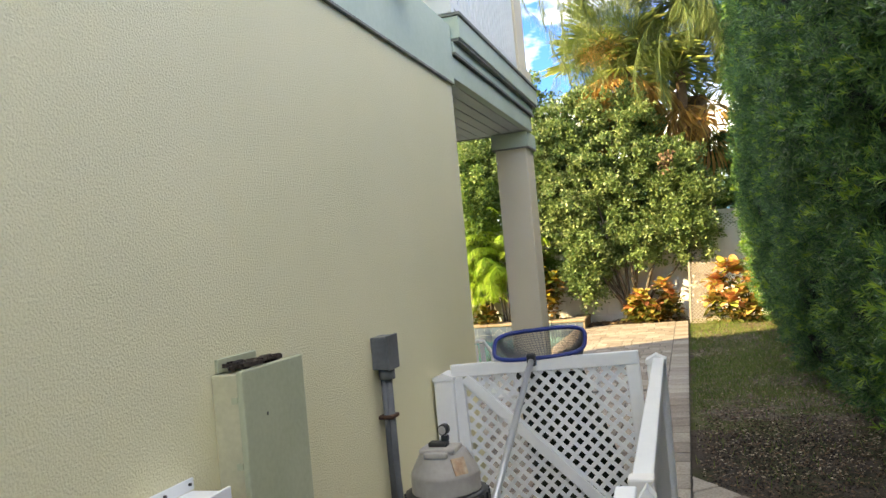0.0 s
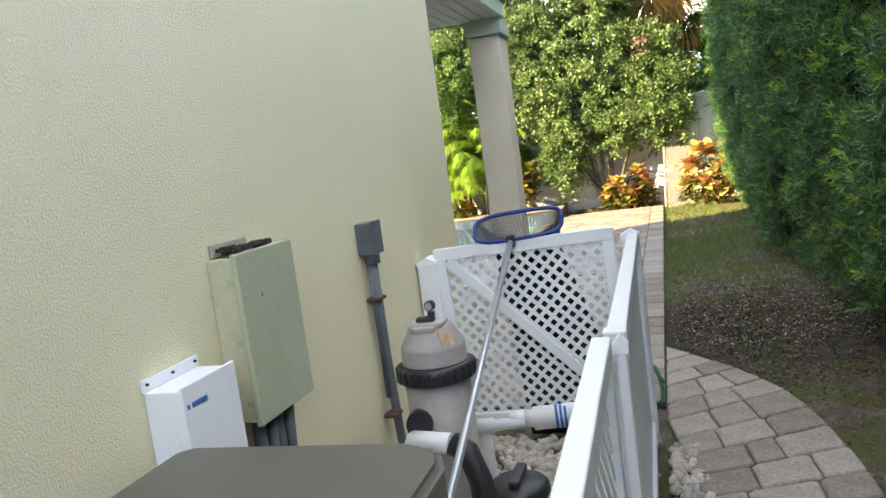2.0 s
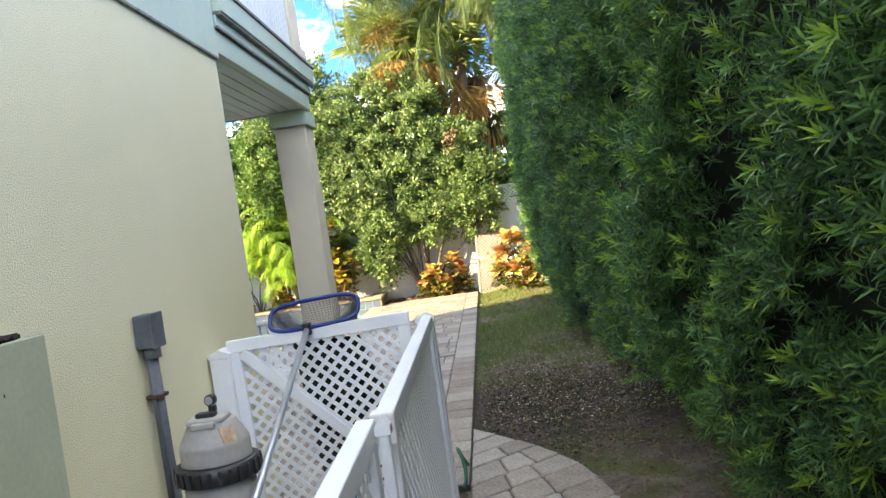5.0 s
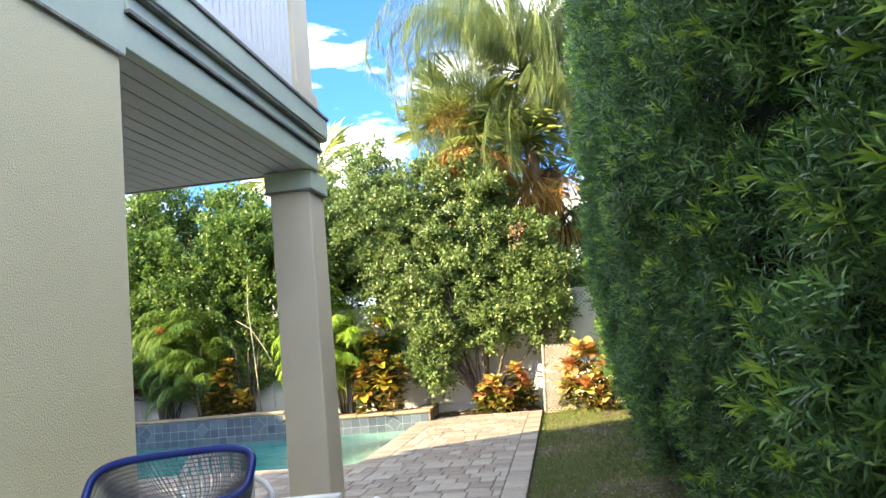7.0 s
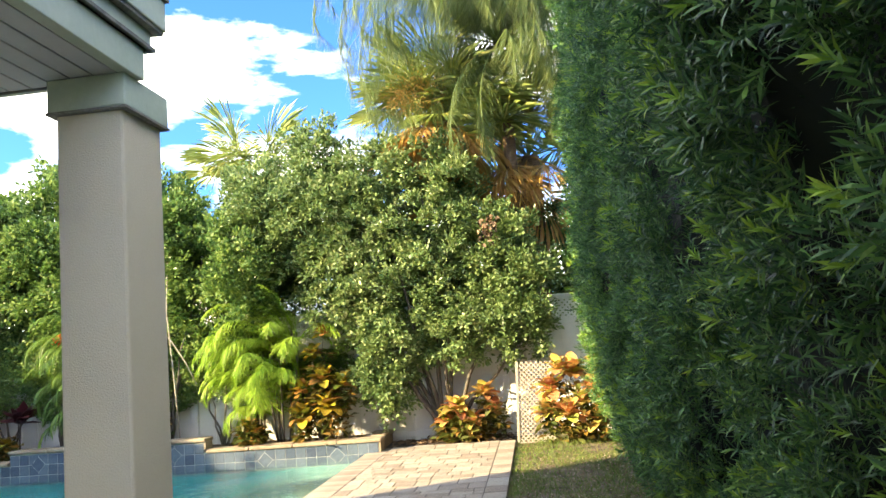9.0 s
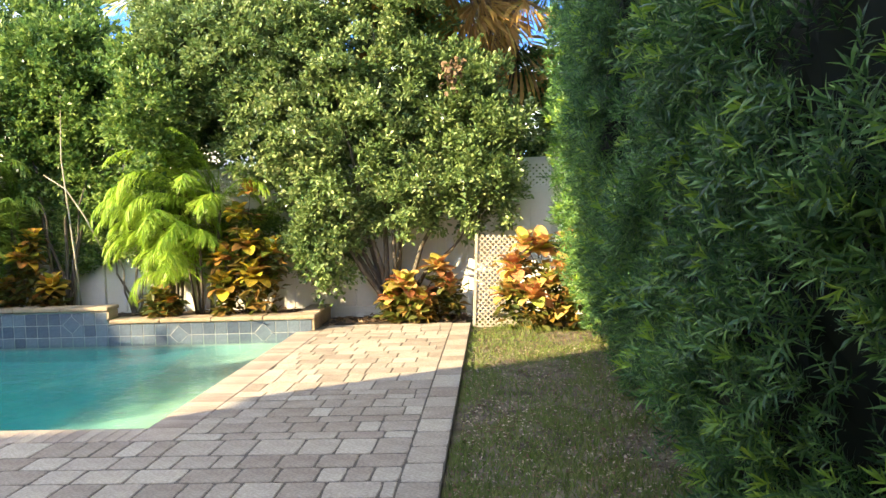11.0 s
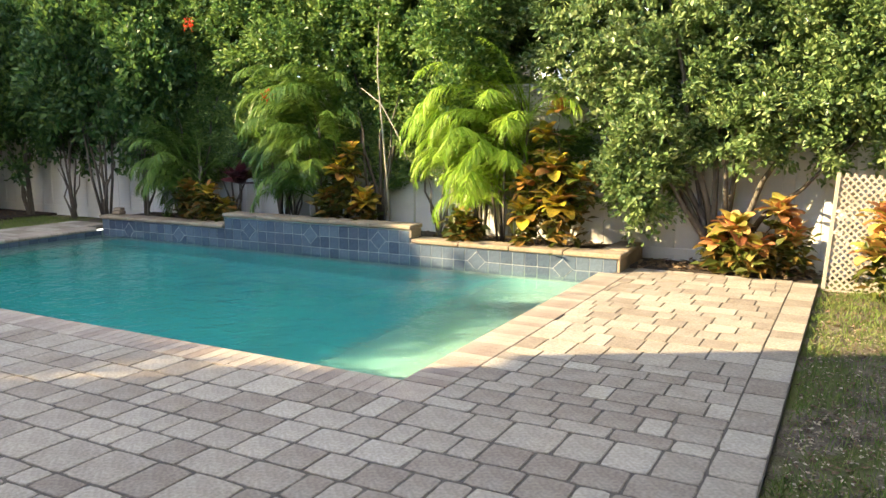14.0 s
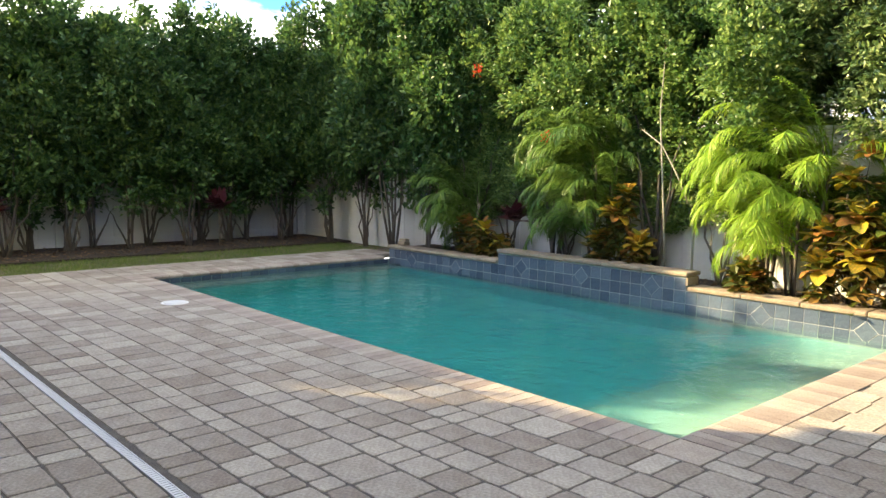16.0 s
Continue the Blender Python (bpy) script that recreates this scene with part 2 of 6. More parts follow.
L_CROTON_LOW = leafy("croton_green_leaf", [(0.0, (0.035, 0.065, 0.015)), (0.5, (0.11, 0.12, 0.025)), (0.8, (0.26, 0.14, 0.04)), (1.0, (0.42, 0.32, 0.05))], 0.35, 0.25)
L_RED = leafy("cordyline_leaf", [(0.0, (0.05, 0.015, 0.02)), (1.0, (0.13, 0.03, 0.04))], 0.4, 0.25)
L_FLOWER = leafy("red_flower", [(0.0, (0.55, 0.03, 0.02)), (1.0, (0.75, 0.09, 0.03))], 0.5, 0.3)
L_GRASS = leafy("grass_blade", [(0.0, (0.07, 0.13, 0.028)), (0.55, (0.15, 0.23, 0.045)), (0.85, (0.25, 0.27, 0.09)), (1.0, (0.38, 0.34, 0.20))], 0.6, 0.3)


def ground_material():
    m = material("lawn_soil", (0.060, 0.049, 0.038), (0.27, 0.225, 0.17), 0.95, 5.0, 70, 0.4, 0.025, spec=0.2)
    n, l = m.node_tree.nodes, m.node_tree.links
    b = n["Principled BSDF"]
    first = b.inputs["Base Color"].links[0].from_socket
    tc = n.new("ShaderNodeTexCoord")
    patch = n.new("ShaderNodeTexNoise")
    patch.inputs["Scale"].default_value, patch.inputs["Detail"].default_value = 1.9, 9
    l.new(tc.outputs["Object"], patch.inputs["Vector"])
    ramp = n.new("ShaderNodeValToRGB")
    ramp.color_ramp.elements[0].position, ramp.color_ramp.elements[1].position = 0.47, 0.57
    l.new(patch.outputs["Fac"], ramp.inputs["Fac"])
    mix = n.new("ShaderNodeMixRGB")
    mix.inputs["Color2"].default_value = (0.115, 0.13, 0.045, 1)
    l.new(ramp.outputs["Color"], mix.inputs["Fac"])
    l.new(first, mix.inputs["Color1"])
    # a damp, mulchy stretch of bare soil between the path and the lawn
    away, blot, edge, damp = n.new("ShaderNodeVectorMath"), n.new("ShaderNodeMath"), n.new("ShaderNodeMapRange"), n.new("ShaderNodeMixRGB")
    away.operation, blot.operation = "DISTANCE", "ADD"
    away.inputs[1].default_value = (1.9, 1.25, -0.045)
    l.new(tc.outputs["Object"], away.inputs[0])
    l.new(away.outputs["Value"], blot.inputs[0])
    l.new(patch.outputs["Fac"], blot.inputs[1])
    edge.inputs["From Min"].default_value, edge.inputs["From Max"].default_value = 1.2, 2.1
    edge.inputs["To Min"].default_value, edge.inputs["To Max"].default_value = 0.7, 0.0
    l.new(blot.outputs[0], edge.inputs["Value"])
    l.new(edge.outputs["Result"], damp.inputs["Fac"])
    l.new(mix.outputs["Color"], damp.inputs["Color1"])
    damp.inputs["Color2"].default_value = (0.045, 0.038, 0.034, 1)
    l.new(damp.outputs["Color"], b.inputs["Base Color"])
    return m


def water_material():
    m = bpy.data.materials.new("pool_water")
    m.use_nodes = True
    n, l = m.node_tree.nodes, m.node_tree.links
    b = n["Principled BSDF"]
    b.inputs["Base Color"].default_value = (0.72, 0.97, 0.95, 1)
    b.inputs["Roughness"].default_value, b.inputs["IOR"].default_value = 0.03, 1.33
    b.inputs["Transmission Weight"].default_value = 1.0
    tc = n.new("ShaderNodeTexCoord")
    ns = n.new("ShaderNodeTexNoise")
    ns.inputs["Scale"].default_value, ns.inputs["Detail"].default_value = 3.2, 3
    ns.inputs["Distortion"].default_value = 0.8
    bp = n.new("ShaderNodeBump")
    bp.inputs["Strength"].default_value, bp.inputs["Distance"].default_value = 0.5, 0.04
    fine = n.new("ShaderNodeTexNoise")
    fine.inputs["Scale"].default_value, fine.inputs["Detail"].default_value = 13.0, 2
    both = n.new("ShaderNodeMath")
    both.operation = "MULTIPLY_ADD"
    both.inputs[1].default_value = 0.22
    l.new(tc.outputs["Object"], ns.inputs["Vector"])
    l.new(tc.outputs["Object"], fine.inputs["Vector"])
    l.new(fine.outputs["Fac"], both.inputs[0])
    l.new(ns.outputs["Fac"], both.inputs[2])
    l.new(both.outputs[0], bp.inputs["Height"])
    l.new(bp.outputs["Normal"], b.inputs["Normal"])
    return m


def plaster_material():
    """Sandy on the shelf, teal with depth: the water's light absorption put into colour."""
    m = material("pool_plaster_depth_tint", (0.04, 0.43, 0.41), (0.055, 0.49, 0.46), 0.8, 2.5, 60, 0.06, 0.002)
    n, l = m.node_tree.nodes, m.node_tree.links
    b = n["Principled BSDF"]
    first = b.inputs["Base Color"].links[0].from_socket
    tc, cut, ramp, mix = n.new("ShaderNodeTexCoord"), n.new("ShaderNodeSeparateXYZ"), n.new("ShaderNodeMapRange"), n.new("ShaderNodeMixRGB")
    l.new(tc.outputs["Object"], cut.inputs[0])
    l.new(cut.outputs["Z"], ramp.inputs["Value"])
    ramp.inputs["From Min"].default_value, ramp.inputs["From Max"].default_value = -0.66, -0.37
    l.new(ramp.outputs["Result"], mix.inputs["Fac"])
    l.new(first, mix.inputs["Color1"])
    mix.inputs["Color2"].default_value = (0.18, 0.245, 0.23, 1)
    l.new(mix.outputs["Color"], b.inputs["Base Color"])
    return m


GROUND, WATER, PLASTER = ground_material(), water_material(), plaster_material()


# ---- builders ----
def finish(bm, name, mat):
    me = bpy.data.meshes.new(name)
    bm.to_mesh(me)
    bm.free()
    me.materials.append(mat)
    return me


def part(name, bm, mat=None, parent=None, label="", smooth=False):
    """One bmesh (or mesh) as one object under a thing or a part."""
    me = finish(bm, name, mat) if isinstance(bm, bmesh.types.BMesh) else bm
    if smooth:
        me.shade_smooth()
    ob = new(name, me)
    ob.parent = parent
    return tagged(ob, label)


def thing(name, label, category, group="", kind="", at=(0, 0, 0), turn=0.0):
    ob = new(name)
    ob.empty_display_size = 0.1
    ob.matrix_world = pose(*at, 0, 0, turn)
    return tagged(ob, label, category, group, kind)


def box(bm, lo, hi, bevel=0.0, m=None):
    r = bmesh.ops.create_cube(bm, size=1.0)
    lo, hi = Vector(lo), Vector(hi)
    bmesh.ops.scale(bm, vec=hi - lo, verts=r["verts"])
    bmesh.ops.translate(bm, vec=(lo + hi) / 2, verts=r["verts"])
    vs = r["verts"]
    if bevel:
        es = list({e for v in vs for e in v.link_edges})
        out = bmesh.ops.bevel(bm, geom=es, offset=bevel, segments=2, affect="EDGES", profile=0.5)
        vs = list({v for f in out["faces"] for v in f.verts} | {v for v in vs if v.is_valid})
    if m is not None:
        bmesh.ops.transform(bm, matrix=m, verts=vs)
    return bm


def boxes(*specs, bevel=0.0, m=None):
    bm = bmesh.new()
    for lo, hi in specs:
        box(bm, lo, hi, bevel, m)
    return bm


def tube(bm, points, radii, seg=10, caps=True):
    """A round tube through points, with a radius at each."""
    pts = [Vector(p) for p in points]
    radii = [radii] * len(pts) if isinstance(radii, (int, float)) else radii
    rings, side = [], None
    for i, p in enumerate(pts):
        d = (pts[min(i + 1, len(pts) - 1)] - pts[max(i - 1, 0)]).normalized()
        if side is None:
            side = d.orthogonal().normalized()
        side = (side - d * side.dot(d)).normalized()
        up = d.cross(side)
        rings.append([bm.verts.new(p + radii[i] * (math.cos(a) * side + math.sin(a) * up)) for a in (2 * math.pi * k / seg for k in range(seg))])
    for a, b in zip(rings, rings[1:]):
        for k in range(seg):
            f = bm.faces.new((a[k], a[(k + 1) % seg], b[(k + 1) % seg], b[k]))
            f.smooth = True
    if caps:
        bm.faces.new(rings[0][::-1])
        bm.faces.new(rings[-1])
    return bm


def lathe(bm, profile, at=(0, 0, 0), seg=28):
    """A turned body: (radius, height) from the bottom up."""
    rings = [[bm.verts.new((at[0] + r * math.cos(2 * math.pi * k / seg), at[1] + r * math.sin(2 * math.pi * k / seg), at[2] + z)) for k in range(seg)] for r, z in profile]
    for a, b in zip(rings, rings[1:]):
        for k in range(seg):
            f = bm.faces.new((a[k], a[(k + 1) % seg], b[(k + 1) % seg], b[k]))
            f.smooth = True
    bm.faces.new(rings[0][::-1])
    bm.faces.new(rings[-1])
    return bm


def prism(bm, outline, axis, lo, hi):
    """An outline in the plane across an axis, pushed from lo to hi."""
    def at(p, v):
        return {"x": (v, p[0], p[1]), "y": (p[0], v, p[1]), "z": (p[0], p[1], v)}[axis]
    a, b = [bm.verts.new(at(p, lo)) for p in outline], [bm.verts.new(at(p, hi)) for p in outline]
    bm.faces.new(a)
    bm.faces.new(b[::-1])
    for k in range(len(a)):
        bm.faces.new((a[k], b[k], b[(k + 1) % len(a)], a[(k + 1) % len(a)]))
    bmesh.ops.recalc_face_normals(bm, faces=bm.faces[:])
    return bm


def scatter(name, verts, faces, mats, locs, mat, smooth=False):
    """One mesh of many copies of a small template. mats: (n, 3, 3), locs: (n, 3)."""
    verts, n, k = np.asarray(verts, float), len(locs), len(verts)
    co = (np.einsum("nij,kj->nki", mats, verts) + locs[:, None]).reshape(-1, 3)
    sides = [len(f) for f in faces]
    loops = (np.concatenate([np.array(f) for f in faces])[None] + np.arange(n)[:, None] * k).ravel()
    totals = np.tile(sides, n)
    me = bpy.data.meshes.new(name)
    me.vertices.add(len(co))
    me.vertices.foreach_set("co", co.ravel())
    me.loops.add(len(loops))
    me.loops.foreach_set("vertex_index", loops.astype(np.int32))
    me.polygons.add(len(totals))
    me.polygons.foreach_set("loop_start", np.r_[0, np.cumsum(totals)[:-1]].astype(np.int32))
    me.update(calc_edges=True)
    me.materials.append(mat)
    if smooth:
        me.shade_smooth()
    else:
        me.shade_flat()
    return me


def frames_along(d, rng, roll=True):
    """Turns (n, 3, 3) whose y axis is d, rolled by chance."""
    d = d / np.linalg.norm(d, axis=1, keepdims=True)
    ref = np.where(np.abs(d[:, 2:3]) > 0.9, np.array([[1.0, 0, 0]]), np.array([[0, 0, 1.0]]))
    x = np.cross(d, ref)
    x /= np.linalg.norm(x, axis=1, keepdims=True)
    z = np.cross(x, d)
    if roll:
        a = rng.uniform(-1, 1, len(d))[:, None] * (math.pi if roll is True else roll)
        x, z = x * np.cos(a) + z * np.sin(a), z * np.cos(a) - x * np.sin(a)
    return np.stack([x, d, z], axis=2)


LEAF = ([(0, 0, 0), (-0.27, 0.45, 0.10), (0, 1, -0.06), (0.27, 0.45, 0.10)], [(0, 1, 2), (0, 2, 3)])
OVAL = ([(0, 0, 0), (-0.28, 0.32, 0.08), (-0.22, 0.76, 0.05), (0, 1, -0.05), (0.22, 0.76, 0.05), (0.28, 0.32, 0.08)], [(0, 1, 2, 3), (0, 3, 4, 5)])
STRAP = ([(-0.04, 0, 0), (-0.075, 0.5, 0.03), (0, 1, -0.05), (0.075, 0.5, 0.03), (0.04, 0, 0)], [(0, 1, 2, 3, 4)])


# ---- ground, pool, deck base ----
POOL_X0, POOL_X1, POOL_Y0, POOL_Y1 = -9.18, -0.97, 6.48, 10.70
WATER_Z, DECK_X1, DECK_Y1, DECK_X0, DECK_Y0 = -0.11, 1.165, 11.05, -10.35, -0.30
TILE_P = 0.155
WALL_R = -0.81
WALL_L = WALL_R - 54 * TILE_P
STEP_R, STEP_L = WALL_R - 17 * TILE_P, WALL_R - 37 * TILE_P
LOW_Z, HIGH_Z = 0.135, 0.30          # tile tops; the cap stones lie above


def sheet_with_hole(name, mat, hole, reach, z):
    bm = bmesh.new()
    xs, ys = [-reach, hole[0], hole[1], reach], [-reach, hole[2], hole[3], reach]
    v = [[bm.verts.new((x, y, z)) for x in xs] for y in ys]
    for j in range(3):
        for i in range(3):
            if (i, j) != (1, 1):
                bm.faces.new((v[j][i], v[j][i + 1], v[j + 1][i + 1], v[j + 1][i]))
    return part(name, bm, mat)


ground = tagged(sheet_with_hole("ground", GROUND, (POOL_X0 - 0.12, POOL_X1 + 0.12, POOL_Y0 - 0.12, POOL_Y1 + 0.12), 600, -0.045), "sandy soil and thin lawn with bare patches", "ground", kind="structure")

basin = bmesh.new()
x0, x1, y0, y1 = POOL_X0, POOL_X1, POOL_Y0, POOL_Y1
ledge = [(x0, -0.40), (x0 + 0.35, -0.40), (x0 + 0.36, -1.35), (-3.6, -1.30), (-3.0, -1.05), (-2.5, -0.75), (-2.1, -0.50), (x1, -0.36)]
for (ax, az), (bx, bz) in zip(ledge, ledge[1:]):
    basin.faces.new([basin.verts.new(p) for p in ((ax, y0, az), (bx, y0, bz), (bx, y1, bz), (ax, y1, az))])
for y in (y0, y1):
    basin.faces.new([basin.verts.new((x, y, z)) for x, z in [(x0, -0.05)] + ledge + [(x1, -0.05)]])
for x, z in ((x0, -0.40), (x1, -0.36)):
    basin.faces.new([basin.verts.new(p) for p in ((x, y0, z), (x, y1, z), (x, y1, -0.05), (x, y0, -0.05))])
pool_basin = tagged(part("pool_basin", basin, PLASTER), "plastered swimming pool basin, teal of deep water put into its colour", "pool", kind="structure")

wbm = bmesh.new()
nx, ny = 60, 32
grid = [[wbm.verts.new((x0 + (x1 - x0) * i / nx, y0 + (y1 - y0) * j / ny, WATER_Z + 0.004 * noise.noise(Vector((i * 0.45, j * 0.45, 3.0))))) for i in range(nx + 1)] for j in range(ny + 1)]
for j in range(ny):
    for i in range(nx):
        wbm.faces.new((grid[j][i], grid[j][i + 1], grid[j + 1][i + 1], grid[j + 1][i]))
water = tagged(part("water", wbm, WATER, smooth=True), "clear turquoise pool water with gentle ripples", "water", kind="structure")
water.visible_shadow = False

bed = bmesh.new()
for lo, hi in (((DECK_X0, DECK_Y0, -0.04), (DECK_X1, POOL_Y0 - 0.13, -0.0065)), ((POOL_X1 + 0.13, POOL_Y0 - 0.13, -0.04), (DECK_X1, DECK_Y1, -0.0065)), ((DECK_X0, POOL_Y0 - 0.13, -0.04), (POOL_X0 - 0.13, DECK_Y1, -0.0065))):
    box(bed, lo, hi)
pavement = tagged(part("pavement", bed, JOINT), "tumbled concrete paver pool deck with sandy joints", "pavement", kind="structure")

# ---- house ----
house = thing("house", "cream stucco house with sage trim and a porch", "house")
TOP = 2.645
part("wall", boxes(((-0.25, -6.0, -0.05), (0, 0, TOP)), bevel=0.006), STUCCO, house, "cream textured stucco side wall")
part("back_wall", boxes(((-7.7, -0.25, -0.05), (-0.25, -0.004, TOP))), STUCCO, house, "cream stucco wall under the porch")
part("upper_wall", boxes(((-7.7, -6.0, 3.02), (-0.06, -0.25, 6.3))), STUCCO, house, "cream stucco upper side wall")
part("band", boxes(((-7.7, -6.0, TOP + 0.004), (0.012, 0.03, 3.015)), bevel=0.004), SAGE, house, "smooth sage painted band")
part("drip_edge", boxes(((-0.02, -6.0, TOP - 0.008), (0.018, 0.0, TOP + 0.004))), SAGE_DARK, house)
# Unseen upper storey, placed so its corner shades the side yard and half the deck.
part("upper_storey", boxes(((-7.65, -11.0, 3.10), (-3.2, 2.95, 7.6))), STUCCO, house, "unseen stucco upper storey, added to cast the yard and deck shade")
part("front_block", boxes(((-7.7, -16.0, -0.05), (-0.004, -6.004, 6.4))), STUCCO, house)
roof = bmesh.new()
prism(roof, [(-8.2, 7.6), (-2.7, 7.6), (-5.45, 9.0)], "y", -7.7, 3.4)
part("roof", roof, ROOFT, house, "clay tile roof")
# Unseen wall, added to keep low sun from crossing the porch onto the deck.
part("porch_end_wall", boxes(((-7.7, 0.004, -0.05), (-7.5, 2.40, 2.66))), STUCCO, house, "unseen stucco wall closing the porch end, added to block low sun")
# porch beam and balcony edge
BE = 2.60
part("beam", boxes(((-0.05, 0.004, 2.688), (0.008, BE - 0.06, 2.83)), bevel=0.004), SAGE, house, "sage porch beam")
part("beam", boxes(((-7.7, BE - 0.10, 2.688), (-0.052, BE - 0.06, 2.83)), bevel=0.004), SAGE, house)
part("fascia", boxes(((-0.3, 0.035, 2.832), (0.022, BE - 0.02, 2.916)), ((-7.7, BE - 0.3, 2.832), (-0.31, BE - 0.02, 2.916)), bevel=0.004), SAGE, house)
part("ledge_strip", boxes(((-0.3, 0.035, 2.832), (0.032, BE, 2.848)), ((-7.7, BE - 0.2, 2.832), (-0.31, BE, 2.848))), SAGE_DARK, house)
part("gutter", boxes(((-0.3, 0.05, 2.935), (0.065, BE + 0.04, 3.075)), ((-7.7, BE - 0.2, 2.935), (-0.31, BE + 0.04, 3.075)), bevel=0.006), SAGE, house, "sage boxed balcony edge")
# Dark strip painted in for the shade beneath the boxed gutter.
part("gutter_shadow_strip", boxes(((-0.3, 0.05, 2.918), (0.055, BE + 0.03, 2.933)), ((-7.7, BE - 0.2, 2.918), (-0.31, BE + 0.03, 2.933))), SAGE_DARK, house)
part("drip_cap", boxes(((-0.3, 0.04, 3.077), (0.078, BE + 0.052, 3.095)), ((-7.7, BE - 0.2, 3.077), (-0.31, BE + 0.052, 3.095))), SAGE_DARK, house, "dark weathered metal cap")
part("balcony_floor", boxes(((-7.7, -0.24, 2.835), (-0.31, BE - 0.32, 3.07))), SAGE, house)
for k in range(46):
    x = -0.056 - 0.105 * (k + 1)
    part("soffit_board", boxes(((x + 0.004, 0.004, 2.693), (x + 0.101, BE - 0.108, 2.706)), bevel=0.003), SOFFIT, house)
part("soffit_rest", boxes(((-7.7, 0.004, 2.693), (-4.89, BE - 0.108, 2.706))), SOFFIT, house)
# Dark sheet above the boards, so their gaps show painted shade.
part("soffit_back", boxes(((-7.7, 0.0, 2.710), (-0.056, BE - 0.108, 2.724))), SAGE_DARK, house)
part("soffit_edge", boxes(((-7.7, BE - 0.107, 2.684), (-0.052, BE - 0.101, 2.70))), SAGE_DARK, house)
for k in range(23):
    y = 0.12 + k * 0.0865
    part("picket", boxes(((-0.03, y, 3.10), (0.01, y + 0.062, 4.15)), bevel=0.004), RAILW, house)
part("rail_bottom", boxes(((-0.015, 0.1, 3.15), (0.02, 2.05, 3.20))), RAILW, house)
part("balcony_post", boxes(((-0.28, 2.13, 3.097), (0.025, 2.47, 5.6)), ((-0.31, 2.10, 3.097), (0.05, 2.51, 3.22)), bevel=0.008), STUCCO_FINE, house, "cream balcony post with a plinth")
part("balcony_post", boxes(((-0.18, 0.04, 3.097), (0.03, 0.10, 4.2)), bevel=0.006), RAILW, house)
lampb = thing("flood_light", "grey boxed flood light on the band", "lamp")
part("housing", boxes(((0.014, -1.02, 2.955), (0.16, -0.80, 3.05)), bevel=0.012), WHITEBOX, lampb)
part("bracket", boxes(((0.012, -0.95, 3.05), (0.07, -0.87, 3.12)), bevel=0.005), SAGE_DARK, lampb)


def column(at):
    c = thing("porch_column", "square stucco porch column with a sage cap", "column", at=at)
    part("shaft", boxes(((-0.147, -0.165, -0.012), (0.147, 0.165, 2.545)), bevel=0.012), STUCCO_FINE, c)
    cap = bmesh.new()
    box(cap, (-0.172, -0.190, 2.55), (0.172, 0.190, 2.688), 0.006)
    part("cap", cap, SAGE, c, "sage boxed column cap")
    part("cap_lip", boxes(((-0.177, -0.195, 2.537), (0.177, 0.195, 2.549)), bevel=0.003), SAGE_DARK, c)
    return c


col = column((-0.188, 2.605, 0))
for k in (1,):
    copy_thing(col, pose(-0.188 - 4.9 * k, 2.605, 0))

# ---- raised pool wall ----
wall_face = POOL_Y1
rw = tagged(new("pool_wall"), "raised pool wall with slate blue tiles and stone caps", "wall", kind="structure")
core = boxes(((WALL_L, wall_face + 0.002, -1.3), (STEP_L, wall_face + 0.24, LOW_Z)), ((STEP_L + 0.001, wall_face + 0.002, -1.3), (STEP_R, wall_face + 0.24, HIGH_Z)), ((STEP_R + 0.001, wall_face + 0.002, -1.3), (WALL_R, wall_face + 0.24, LOW_Z)))
part("core", core, GROUT, rw, "pale tile grout")


def cap_run(xa, xb, z, lip=0.03):
    n = max(1, round((xb - xa) / 0.62))
    for k in range(n):
        a, b = xa + (xb - xa) * k / n, xa + (xb - xa) * (k + 1) / n
        bm = bmesh.new()
        box(bm, (a + 0.0012, wall_face - lip, z), (b - 0.0012, wall_face + 0.29, z + 0.054), 0.016)
        part("cap_stone", bm, CAPSTONE, rw)


cap_run(WALL_L - 0.04, STEP_L - 0.02, LOW_Z + 0.003)
cap_run(STEP_L - 0.02, STEP_R + 0.03, HIGH_Z + 0.003)
cap_run(STEP_R + 0.035, WALL_R + 0.05, LOW_Z + 0.003)
part("cap_return", boxes(((WALL_R - 0.26, wall_face + 0.295, LOW_Z + 0.003), (WALL_R + 0.05, wall_face + 1.0, LOW_Z + 0.065)), bevel=0.022), CAPSTONE, rw)
part("return_core", boxes(((WALL_R - 0.22, wall_face + 0.243, -0.05), (WALL_R + 0.002, wall_face + 0.98, LOW_Z)), ((WALL_R + 0.004, wall_face + 0.0, -0.05), (WALL_R + 0.03, wall_face + 0.98, LOW_Z))), CAPSTONE, rw)
part("step_face", boxes(((STEP_R + 0.002, wall_face - 0.004, LOW_Z + 0.064), (STEP_R + 0.028, wall_face + 0.24, HIGH_Z))), CAPSTONE, rw)
soil = boxes(((WALL_L, wall_face + 0.25, -0.04), (WALL_R - 0.23, 11.72, LOW_Z + 0.01)), ((WALL_R - 0.2, wall_face + 0.40, -0.04), (1.10, 11.72, 0.005)), ((-13.6, -5.5, -0.04), (-11.75, 11.7, 0.0)))
tagged(part("planting_bed", soil, MULCH), "dark mulch planting bed behind the pool wall", "bed", kind="structure")

# ---- fences ----
FY, FX, FTOP = 11.78, -13.7, 2.10


